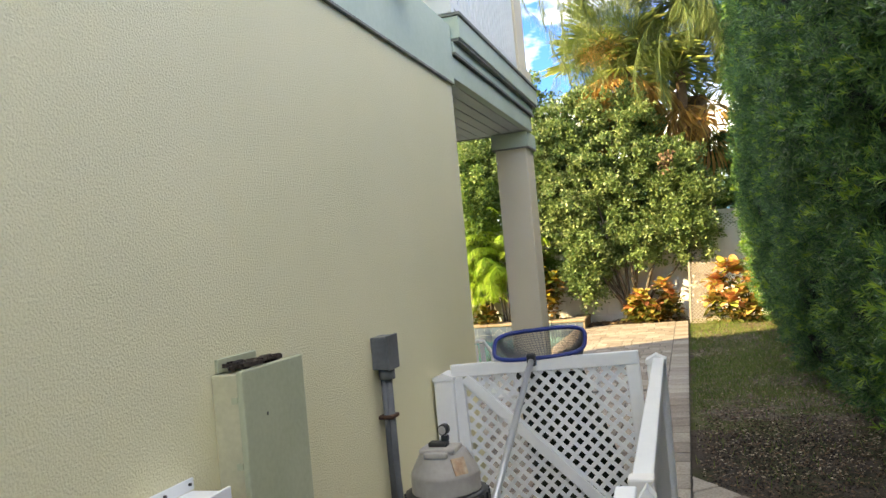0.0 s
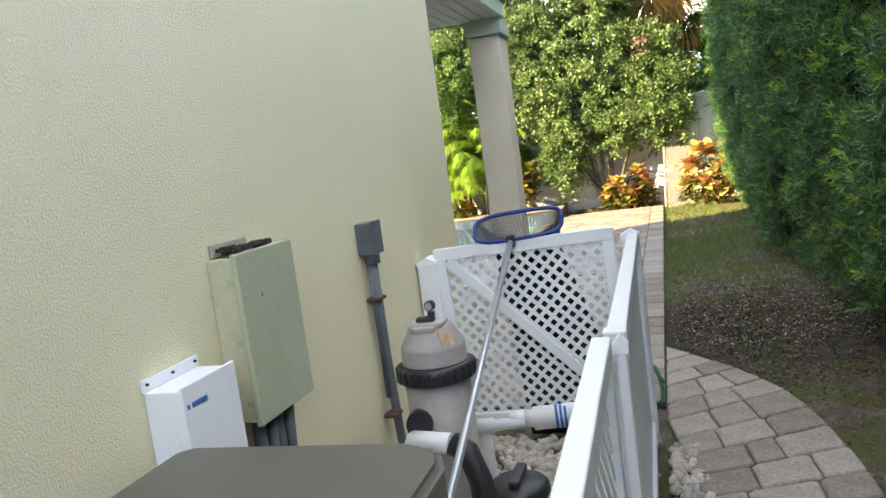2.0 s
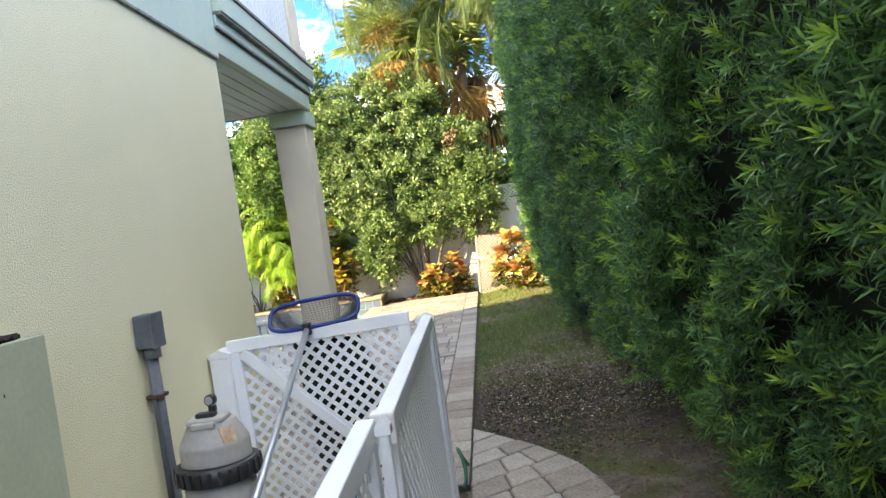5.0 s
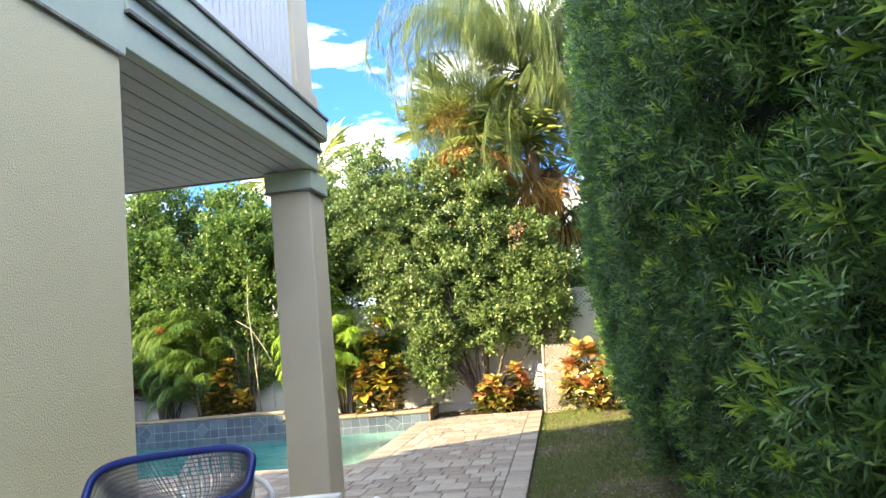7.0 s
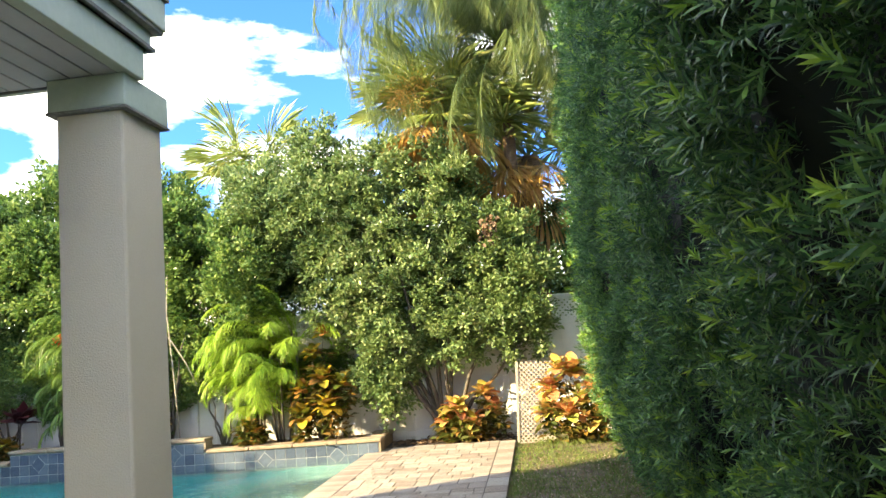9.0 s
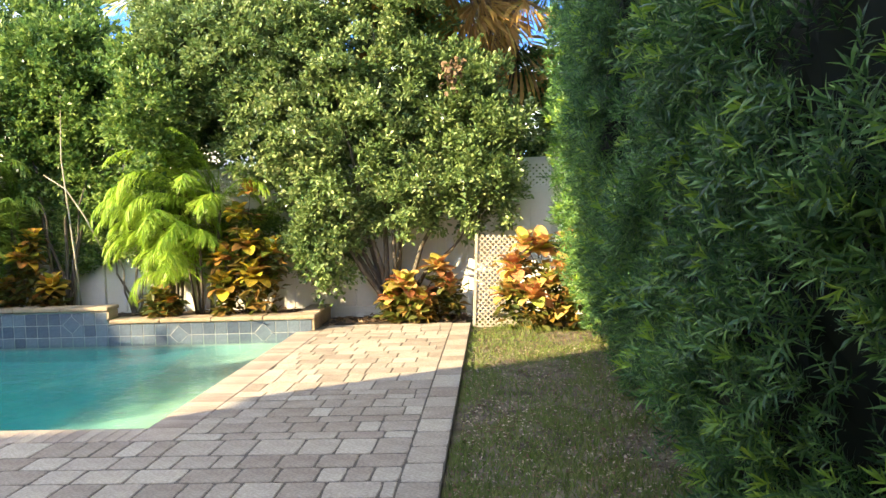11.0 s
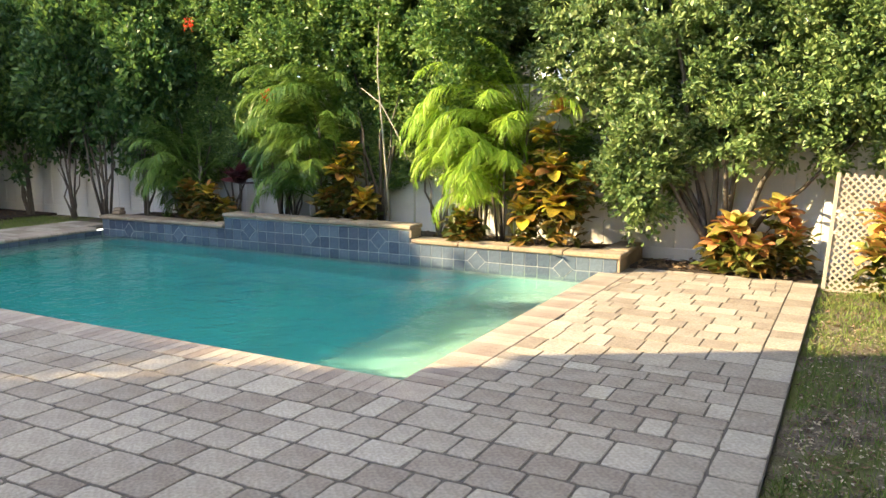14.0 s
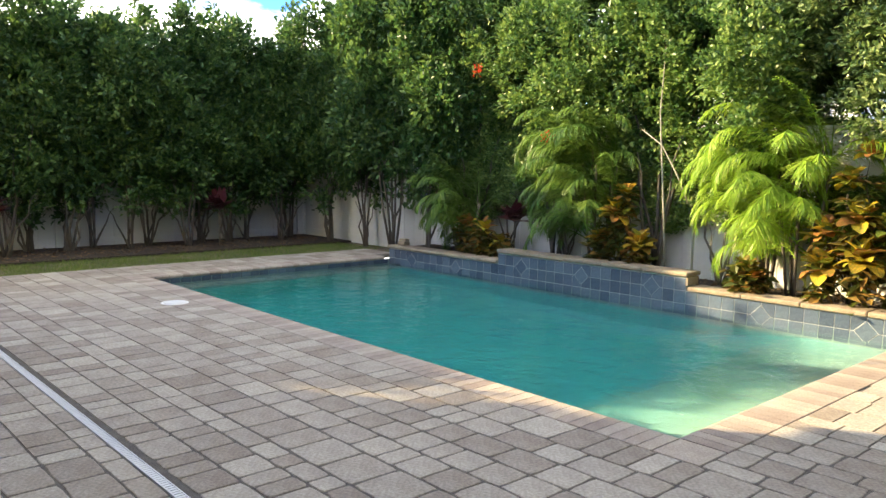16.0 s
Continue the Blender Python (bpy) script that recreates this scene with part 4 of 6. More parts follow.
part("yoke", boxes(((-0.02, -0.02, -0.03), (0.02, 0.02, 0.03)), bevel=0.006, m=Matrix.Translation(pt)), BLACKP, net)

# ---- white patio chair by the corner ----
ch = thing("patio_chair", "white plastic patio chair against the house", "chair", at=(-0.46, 1.72, 0), turn=35)
part("seat", boxes(((-0.22, -0.22, 0.40), (0.22, 0.22, 0.43)), bevel=0.012), PVC, ch)
for x, y in ((-0.2, -0.2), (0.2, -0.2), (-0.2, 0.2), (0.2, 0.2)):
    part("leg", tube(bmesh.new(), [(x, y, -0.015), (x * 0.95, y * 0.95, 0.41)], [0.016, 0.022], 8), PVC, ch)
part("backrest", tube(bmesh.new(), [(-0.2, 0.2, 0.42), (-0.21, 0.26, 0.72), (-0.14, 0.28, 0.84), (0.14, 0.28, 0.84), (0.21, 0.26, 0.72), (0.2, 0.2, 0.42)], 0.02, 8), PVC, ch)
for k in range(5):
    part("back_slat", boxes(((-0.15 + 0.065 * k, 0.235, 0.44), (-0.105 + 0.065 * k, 0.247, 0.83)), bevel=0.004, m=pose(0, 0, 0, -4)), PVC, ch)
for s in (-1, 1):
    part("arm", tube(bmesh.new(), [(0.2 * s, -0.2, 0.42), (0.23 * s, -0.2, 0.62), (0.235 * s, 0.0, 0.65), (0.22 * s, 0.24, 0.66)], 0.018, 8), PVC, ch)

# ---- pebbles in the enclosure ----
rng = np.random.default_rng(5)
ico = bmesh.new()
bmesh.ops.create_icosphere(ico, subdivisions=1, radius=1.0)
IV, IFC = np.array([v.co for v in ico.verts]), [tuple(v.index for v in f.verts) for f in ico.faces]
ico.free()


def pebbles(name, label, x, y, n, size, mat, z=-0.03):
    locs = np.stack([rng.uniform(*x, n), rng.uniform(*y, n), np.full(n, z) + rng.uniform(0, 0.02, n)], 1)
    m = frames_along(rng.normal(size=(n, 3)) + 1e-6, rng)
    s = rng.uniform(*size, (n, 1, 1)) * np.array([1.0, 1.4, 0.75])[None, None, :]
    return tagged(part(name, scatter(name, IV, IFC, m * s, locs, mat, True)), label, name.split("_")[-1], kind="stuff")


pebbles("white_pebbles", "white river pebbles around the pool equipment", (0.02, 1.12), (-4.4, -0.75), 3600, (0.014, 0.034), PEBBLE)
pebbles("border_pebbles", "pale pebbles along the lattice panel", (1.19, 1.34), (-2.4, -0.9), 260, (0.014, 0.03), PEBBLE)

hose = bmesh.new()
tube(hose, [(1.135 + 0.02 * math.sin(k * 0.9), -0.42 + 0.045 * k, 0.02 + 0.16 * math.sin(math.pi * k / 9) ** 2) for k in range(10)], 0.011, 8)
tagged(part("garden_hose", hose, HOSE), "green garden hose behind the lattice gate", "hose")

# ---- drain and skimmer lid in the deck ----
drain = thing("trench_drain", "white slotted plastic trench drain in the deck", "drain")
DRX0, DRX1, DRY = -10.2, -0.3, 3.92
part("channel", boxes(((DRX0, DRY - 0.027, -0.02), (DRX1, DRY - 0.021, 0.004)), ((DRX0, DRY + 0.021, -0.02), (DRX1, DRY + 0.027, 0.004)), ((DRX0, DRY - 0.021, -0.018), (DRX1, DRY + 0.021, -0.012))), DRAINP, drain)
bar_me = finish(boxes(((0, -0.0205, -0.008), (0.017, 0.0205, 0.002))), "grate_bar", DRAINP)
n_bars = int((DRX1 - DRX0) / 0.028)
slots = bmesh.new()
for k in range(n_bars):
    x = DRX0 + k * 0.028
    if k >= n_bars - 300:
        part("grate_bar", bar_me, None, drain).matrix_local = pose(x, DRY, 0)
    else:
        box(slots, (x, DRY - 0.0205, -0.008), (x + 0.017, DRY + 0.0205, 0.002))
tagged(part("grate_end", slots, DRAINP, drain), kind="stuff")
lid = thing("deck_skimmer", "round white skimmer cover set in the deck", "skimmer", at=(-7.02, 5.96, 0))
part("cover", lathe(bmesh.new(), [(0.125, -0.01), (0.125, 0.006), (0.118, 0.010), (0.02, 0.011)]), DRAINP, lid)
part("ring", lathe(bmesh.new(), [(0.15, -0.012), (0.15, 0.004), (0.142, 0.0045)]), FENCE, lid)
stones = thing("stacked_stones", "two flat pale stones on the wall cap", "stones", at=(-8.98, 10.86, 0.2))
part("stone", boxes(((-0.10, -0.06, 0.0), (0.09, 0.07, 0.055)), bevel=0.015), CAPSTONE, stones)
part("stone", boxes(((-0.07, -0.05, 0.056), (0.08, 0.06, 0.105)), bevel=0.015, m=pose(0, 0, 0, 0, 0, 12)), CAPSTONE, stones)


# ---- plants ----
rng = np.random.default_rng(11)


def unit(v):
    return v / np.linalg.norm(v, axis=-1, keepdims=True)


def bumpy(y, z):
    return 0.13 * np.sin(1.7 * y + 0.6 * np.sin(2.3 * z)) * np.cos(1.3 * z + 0.5 * y) + 0.06 * np.sin(4.1 * y + 1.9 * z) + 0.05 * np.sin(3.3 * z - 2.2 * y)


def hedge_face(y, z):
    """x of the hedge's face, which leans out above knee height."""
    lean = np.interp(z, [0.0, 0.35, 0.9, 1.5, 2.6, 5.2], [2.55, 2.42, 2.24, 2.16, 2.14, 2.26])
    lean = lean + np.interp(y, [-6, -3, 0, 3, 8, 11.2], [0.10, 0.10, 0.04, 0.0, 0.08, 0.30]) * np.interp(z, [0, 1.0], [0.3, 1])
    return lean + bumpy(y, z)


hedge = thing("podocarpus_hedge", "tall dense dark green podocarpus hedge", "hedge")
HY0, HY1 = -7.5, 11.0


def hedge_top(y):
    return np.interp(y, [-7.5, -3, 0, 3, 6, 11], [2.7, 2.8, 3.4, 4.3, 5.3, 5.7]) + 0.12 * np.sin(3.7 * y) + 0.08 * np.sin(9.1 * y)


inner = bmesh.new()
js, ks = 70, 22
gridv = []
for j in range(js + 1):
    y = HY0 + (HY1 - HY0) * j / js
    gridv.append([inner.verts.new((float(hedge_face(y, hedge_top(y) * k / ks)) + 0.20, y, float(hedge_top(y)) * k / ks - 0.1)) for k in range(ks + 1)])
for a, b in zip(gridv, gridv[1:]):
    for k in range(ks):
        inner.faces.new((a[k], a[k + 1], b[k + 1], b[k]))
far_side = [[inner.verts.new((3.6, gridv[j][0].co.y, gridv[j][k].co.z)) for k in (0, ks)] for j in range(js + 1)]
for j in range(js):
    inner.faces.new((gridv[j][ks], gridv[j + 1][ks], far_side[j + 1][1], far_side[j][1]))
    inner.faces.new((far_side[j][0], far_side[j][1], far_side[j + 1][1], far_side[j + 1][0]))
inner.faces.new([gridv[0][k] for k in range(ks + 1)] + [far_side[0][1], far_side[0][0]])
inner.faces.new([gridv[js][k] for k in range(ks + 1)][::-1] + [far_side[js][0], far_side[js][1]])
# Near-black shell: the shade seen between the shoots is put into its colour.
HEDGE_SHADE = leafy("hedge_inner_shade", [(0.0, (0.004, 0.007, 0.004)), (1.0, (0.010, 0.016, 0.007))], 0.9, 0.0)
part("inner_growth", inner, HEDGE_SHADE, hedge, "near-black shell standing in for shade inside the hedge")


def shoot(n_leaves, length, leaf, spread, seed):
    """A shoot along y with strap leaves all round: points and faces."""
    r = np.random.default_rng(seed)
    verts, faces = [], []
    for k in range(n_leaves):
        t = (k + 0.5) / n_leaves
        a = k * 2.4 + r.uniform(-0.4, 0.4)
        tilt = spread * (1.15 - 0.75 * t) + r.uniform(-0.15, 0.15)
        d = np.array([math.cos(a) * math.sin(tilt), math.cos(tilt), math.sin(a) * math.sin(tilt)])
        side = unit(np.cross(d, [0.3, 1.0, 0.2]))
        up = np.cross(side, d)
        size = leaf * r.uniform(0.75, 1.15) * (0.75 + 0.5 * math.sin(math.pi * t))
        base = np.array([0, length * t, 0])
        w = leaf * 0.082
        b = len(verts)
        verts += [base - side * w * 0.5, base + d * size * 0.5 - side * w + up * size * 0.04, base + d * size - up * size * 0.06, base + d * size * 0.5 + side * w + up * size * 0.04, base + side * w * 0.5]
        faces.append((b, b + 1, b + 2, b + 3, b + 4))
    return verts, faces


def hedge_shoots(yr, zr, spacing, per, leaves, tip_share, seed, scale=1.0):
    """Billows of shoots on the hedge's face, with dark gaps between them, and a few bright new tips."""
    r = np.random.default_rng(seed)
    count = int((yr[1] - yr[0]) * (zr[1] - zr[0]) / spacing ** 2)
    y, z = r.uniform(*yr, count), r.uniform(*zr, count)
    low = z < hedge_top(y)
    y, z = y[low], z[low]
    big = spacing * r.uniform(0.55, 1.15, len(y))
    hub = np.stack([hedge_face(y, z) + 0.14 + r.normal(0, 0.055, len(y)), y, z], 1)
    pick = np.repeat(np.arange(len(y)), per)
    out = unit(r.normal(size=(len(pick), 3)) + np.array([-0.75, 0, 0.25]))
    loc = hub[pick] + out * (big[pick] * r.uniform(0.35, 1.0, len(pick)))[:, None]
    d = out * 0.8 + np.array([-0.35, 0, 0.45]) + r.normal(0, 0.3, (len(pick), 3))
    m = frames_along(d, r) * (scale * r.uniform(0.8, 1.35, len(pick)))[:, None, None]
    outer = (loc[:, 0] - hub[pick, 0]) < -0.55 * big[pick]
    new_tip = outer & (r.uniform(0, 1, len(pick)) < tip_share)
    v, f = shoot(leaves, 0.060, 0.046, 1.25, seed)
    tagged(part("foliage", scatter("foliage", v, f, m[~new_tip], loc[~new_tip], L_HEDGE), None, hedge), kind="stuff")
    v, f = shoot(9, 0.025, 0.050, 0.95, seed + 1)
    tagged(part("new_growth", scatter("new_growth", v, f, m[new_tip], loc[new_tip] + out[new_tip] * 0.03, L_TIP), None, hedge, "bright yellow-green new shoots"), kind="stuff")


hedge_shoots((-5.6, 2.5), (0.2, 3.2), 0.20, 34, 12, 0.22, 21)
hedge_shoots((-3.0, 2.5), (3.2, 4.6), 0.22, 22, 11, 0.13, 22)
hedge_shoots((2.4, 7.0), (0.12, 5.7), 0.20, 27, 12, 0.20, 23)
hedge_shoots((6.9, 11.0), (0.08, 6.0), 0.22, 18, 10, 0.10, 24, 1.15)
# the hedge's top and back
r = np.random.default_rng(27)
n = 7500
ty = r.uniform(HY0, HY1, n)
on_top = r.uniform(0, 1, n) < 0.45
tz = np.where(on_top, hedge_top(ty) - 0.12, hedge_top(ty) * r.uniform(0.03, 1.0, n))
tx = np.where(on_top, r.uniform(2.25, 3.6, n), 3.6)
td = np.stack([np.where(on_top, 0.0, 1.0) + r.normal(0, 0.5, n), r.normal(0, 0.5, n), np.where(on_top, 1.0, 0.4) + r.normal(0, 0.3, n)], 1)
v, f = shoot(9, 0.14, 0.11, 1.15, 5)
tagged(part("foliage", scatter("foliage", v, f, frames_along(td, r) * r.uniform(0.9, 1.5, n)[:, None, None], np.stack([tx, ty, tz], 1), L_HEDGE), None, hedge), kind="stuff")
# the far end of the hedge
r = np.random.default_rng(25)
n = 2600
ex, ez = r.uniform(2.25, 3.5, n), r.uniform(0.1, 5.7, n)
em = frames_along(np.stack([r.normal(-0.2, 0.6, n), 0.9 + r.normal(0, 0.4, n), 0.5 + r.normal(0, 0.4, n)], 1), r) * r.uniform(0.9, 1.3, n)[:, None, None]
v, f = shoot(12, 0.12, 0.075, 1.15, 3)
tagged(part("foliage", scatter("foliage", v, f, em, np.stack([ex, 11.0 + r.uniform(-0.05, 0.15, n), ez], 1), L_HEDGE), None, hedge), kind="stuff")


def crown_mesh(name, blobs, per, leaf, mat, seed, hang=0.0, cluster=9, lump=0.2):
    """Leaves in sprays, the sprays in lumps on and inside ellipsoids. blobs: centre, radii."""
    r = np.random.default_rng(seed)
    locs, dirs = [], []
    for c, rad in blobs:
        c, rad = np.array(c, float), np.array(rad, float)
        area = rad[0] * rad[1] + rad[1] * rad[2] + rad[0] * rad[2]
        k = max(3, int(area * 1.5 / lump ** 2))
        d = unit(r.normal(size=(k, 3)))
        hub = c + d * rad * (r.uniform(0.15, 1.0, (k, 1)) ** 0.5) * r.uniform(0.8, 1.15, (k, 1))
        n = max(4, int(per * area / k))
        for h, out in zip(hub, d):
            size = lump * r.uniform(0.55, 1.35)
            e = unit(r.normal(size=(n, 3)))
            p = h + e * size * r.uniform(0.3, 1.0, (n, 1)) * np.array([1.15, 1.0, 0.8])
            for _ in range(cluster):
                locs.append(p + r.normal(0, leaf * 0.55, (n, 3)))
                dirs.append(unit(e * 0.7 + out * 0.5 + r.normal(0, 0.6, (n, 3)) + np.array([0, 0, 0.3 - hang])))
    locs, dirs = np.concatenate(locs), np.concatenate(dirs)
    m = frames_along(dirs, r, 1.0) * (leaf * r.uniform(0.7, 1.3, len(locs)))[:, None, None]
    return scatter(name, *OVAL, m, locs, mat)


def limbs(bm, base, tips, r0, seed):
    """Stems from a base to tips, crooked and tapered."""
    rr = random.Random(seed)
    for tip in tips:
        b = Vector(base) + Vector((rr.uniform(-0.06, 0.06), rr.uniform(-0.05, 0.05), 0))
        t = Vector(tip)
        pts, rad = [], []
        for k in range(6):
            s = k / 5
            p = b.lerp(t, s) + Vector((rr.uniform(-1, 1), rr.uniform(-1, 1), 0)) * 0.07 * math.sin(math.pi * s)
            p.z = b.z + (t.z - b.z) * s ** 0.9
            pts.append(p)
            rad.append(r0 * (1 - 0.8 * s))
        tube(bm, pts, rad, 7)
    return bm


# the big sunlit shrub
big = thing("viburnum_tree", "big sunlit viburnum tree against the white fence", "tree", at=(0.1, 11.42, 0.0))
tips = [(-1.3, 0.1, 2.6), (-0.7, -0.2, 3.4), (-0.1, 0.0, 3.8), (0.5, -0.1, 3.0), (1.1, 0.1, 2.3), (-2.0, 0.2, 3.2), (0.2, -0.25, 2.0), (-0.4, 0.2, 1.8), (1.4, -0.2, 1.5), (-0.9, -0.3, 1.6)]
part("trunk", limbs(bmesh.new(), (0, 0, -0.05), tips, 0.042, 2), BARK, big, "several thin grey stems")
blobs = [((-0.3, 0.0, 2.2), (1.15, 0.75, 0.95)), ((0.75, 0.05, 1.9), (0.9, 0.7, 0.75)), ((1.3, -0.05, 1.75), (0.6, 0.6, 0.6)), ((-0.9, -0.1, 1.35), (0.62, 0.6, 0.62)), ((-1.3, 0.0, 2.7), (1.0, 0.75, 1.0)), ((-0.2, 0.1, 3.3), (1.1, 0.8, 0.95)), ((0.7, 0.15, 2.8), (0.85, 0.7, 0.85)), ((-1.9, 0.1, 3.7), (1.1, 0.8, 0.95)), ((-0.9, 0.2, 4.25), (0.95, 0.7, 0.75)), ((-2.7, 0.25, 3.5), (0.9, 0.7, 0.95)), ((-1.9, 0.2, 4.7), (0.5, 0.5, 0.6)), ((0.3, 0.1, 4.1), (0.6, 0.6, 0.6)), ((-2.9, 0.2, 4.2), (0.6, 0.6, 0.55)), ((1.35, 0.0, 2.4), (0.6, 0.6, 0.6)), ((1.1, 0.1, 3.05), (0.6, 0.6, 0.5)), ((0.1, -0.1, 1.45), (0.55, 0.5, 0.45)), ((-0.8, -0.2, 0.85), (0.42, 0.38, 0.42))]
part("crown", crown_mesh("crown", blobs, 720, 0.066, L_BUSH, 31, cluster=7, lump=0.16), None, big, "glossy mid-green leaves in uneven sprays")

# shrubs along the back fence, left of it
bs = thing("shrub", "rangy sunlit shrub above the planting bed", "shrub", at=(-4.4, 11.5, 0.1))
part("trunk", limbs(bmesh.new(), (0, 0, -0.1), [(-0.6, 0, 3.0), (0.1, -0.1, 3.3), (0.7, 0, 3.1), (-0.2, -0.2, 1.7), (0.5, -0.25, 1.9)], 0.03, 5), BARK, bs)
part("crown", crown_mesh("crown", [((-0.5, 0.1, 2.9), (0.9, 0.6, 0.75)), ((0.5, 0.1, 3.0), (0.9, 0.6, 0.8)), ((0.1, 0.15, 3.6), (0.9, 0.55, 0.55)), ((-0.2, 0.0, 2.1), (0.8, 0.4, 0.5)), ((0.5, 0, 1.6), (0.5, 0.3, 0.5))], 560, 0.070, L_RANGY, 33, cluster=6, lump=0.18), None, bs)
for x, s, a in ((-2.9, 0.98, 95), (-6.2, 1.0, 170), (-7.9, 1.06, 20)):
    copy_thing(bs, pose(x, 11.55, 0.1, 0, 0, a) @ Matrix.Diagonal((s, s, s * 0.98, 1)))

for x, s, a in ((-3.5, 0.8, 30), (-4.7, 0.85, 80), (-6.0, 0.8, 140), (-7.2, 0.85, 200), (-8.4, 0.9, 260), (-1.9, 0.6, 60)):
    copy_thing(bs, pose(x, 11.6, 0.12, 0, 0, 180 * (a > 90)) @ Matrix.Diagonal((s, 0.35 * s, s * 0.58, 1)))

for k, (x, y, s) in enumerate(((-13.2, 12.6, 1.25), (-11.6, 12.7, 1.25), (-9.8, 12.9, 1.25), (-8.0, 12.6, 1.22), (-6.4, 12.8, 1.3), (-4.9, 12.6, 1.2), (-3.4, 12.7, 1.12), (-1.9, 12.8, 1.1), (-0.4, 12.9, 1.0), (2.5, 12.9, 0.95), (3.4, 13.2, 0.9))):
    copy_thing(bs, pose(x, y, -0.05, 0, 0, 55 * k) @ Matrix.Diagonal((s, s, s, 1)))


def hedge_shrub(seed):
    """A tall hedge shrub with bare stems below."""
    rr = random.Random(seed)
    s = thing("hedge_shrub", "tall dark shrub with bare stems along the fence", "shrub", "shrubs along the fence", at=(0, 0, -40))
    tips = [(rr.uniform(-0.6, 0.6), rr.uniform(-0.3, 0.3), rr.uniform(1.6, 3.4)) for _ in range(5)] + [(rr.uniform(-0.7, 0.7), rr.uniform(-0.4, 0.4), rr.uniform(0.7, 1.2)) for _ in range(2)]
    part("trunk", limbs(bmesh.new(), (0, 0, -0.06), tips, 0.024, seed), BARK, s, "thin dark branching stems")
    bl = [((rr.uniform(-0.6, 0.6), rr.uniform(-0.15, 0.15), 1.35 + 0.42 * k), (rr.uniform(0.55, 0.8), rr.uniform(0.4, 0.55), rr.uniform(0.45, 0.6))) for k in range(6)]
    bl += [((rr.uniform(-0.6, 0.6), rr.uniform(-0.2, 0.2), 1.5 + 0.28 * k), (rr.uniform(0.45, 0.7), rr.uniform(0.4, 0.5), rr.uniform(0.4, 0.5))) for k in range(8)]
    bl += [((rr.uniform(-0.6, 0.6), 0, rr.uniform(3.6, 4.05)), (0.13, 0.13, 0.38)) for _ in range(5)]
    bl += [((rr.uniform(-0.6, 0.6), rr.uniform(-0.3, 0.2), rr.uniform(0.6, 1.0)), (0.25, 0.22, 0.18)) for _ in range(1)]
    part("crown", crown_mesh("crown", bl, 240, 0.092, L_DARK, seed, cluster=6, lump=0.18), None, s, "dark green glossy leaves")
    return s


kinds = [hedge_shrub(k) for k in (41, 42, 43)]
# Second row and the unseen shrubs at low y are added to block low sun.
spots = [(-12.75 + 0.2 * math.sin(k * 2.1), -4.7 + 1.02 * k, 0.0) for k in range(16)] + [(-13.2, -4.2 + 1.02 * k, 0.0) for k in range(16)] + [(-11.9 + 1.05 * k, 11.3 + 0.1 * math.sin(k * 1.7), 0.05) for k in range(4)]
for k, (x, y, z) in enumerate(spots):
    s = 0.94 + 0.12 * ((k * 37) % 10) / 10
    m = pose(x, y, z, 0, 0, 90 * (k < 32) + 180 * (k % 2) + 9 * ((k * 7) % 5)) @ Matrix.Diagonal((s, s, s * (1.18 if k >= 32 else 1.05 if y < 1.3 else 0.95 if k > 15 else 1.02), 1))
    if k < 3:
        kinds[k].matrix_world = m
    else:
        copy_thing(kinds[k % 3], m)


def frond(length, n, leaflet, droop, width, seed, vee=0.35, hang=0.0):
    """A feather frond from the origin along +y, bending down: rachis points, leaflet places and turns."""
    r = np.random.default_rng(seed)
    pts, d, p = [], np.array([0, 0.62, 0.78]), np.zeros(3)
    steps = 14
    for k in range(steps + 1):
        pts.append(p.copy())
        a = droop * (k / steps) ** 1.2 / steps * 2.2
        d = unit(np.array([d[0], d[1] * math.cos(a) + d[2] * math.sin(a), d[2] * math.cos(a) - d[1] * math.sin(a)]))
        p = p + d * length / steps
    pts = np.array(pts)
    locs, dirs, sizes = [], [], []
    for k in range(n):
        s = 0.16 + 0.84 * (k + r.uniform(-0.3, 0.3)) / n
        i = min(steps - 1, max(0, int(s * steps)))
        q = pts[i] + (pts[i + 1] - pts[i]) * min(1, max(0, s * steps - i))
        ahead = unit(pts[i + 1] - pts[i])
        size = leaflet * math.sin(math.pi * (0.12 + 0.83 * s)) ** 0.6
        for sd in (-1, 1):
            v = np.array([sd, 0, vee]) + ahead * (0.75 + 0.5 * s) + r.normal(0, 0.17, 3) + np.array([0, 0, -hang])
            locs.append(q)
            dirs.append(v)
            sizes.append(size * r.uniform(0.85, 1.1))
    return pts, np.array(locs), unit(np.array(dirs)), np.array(sizes) , width


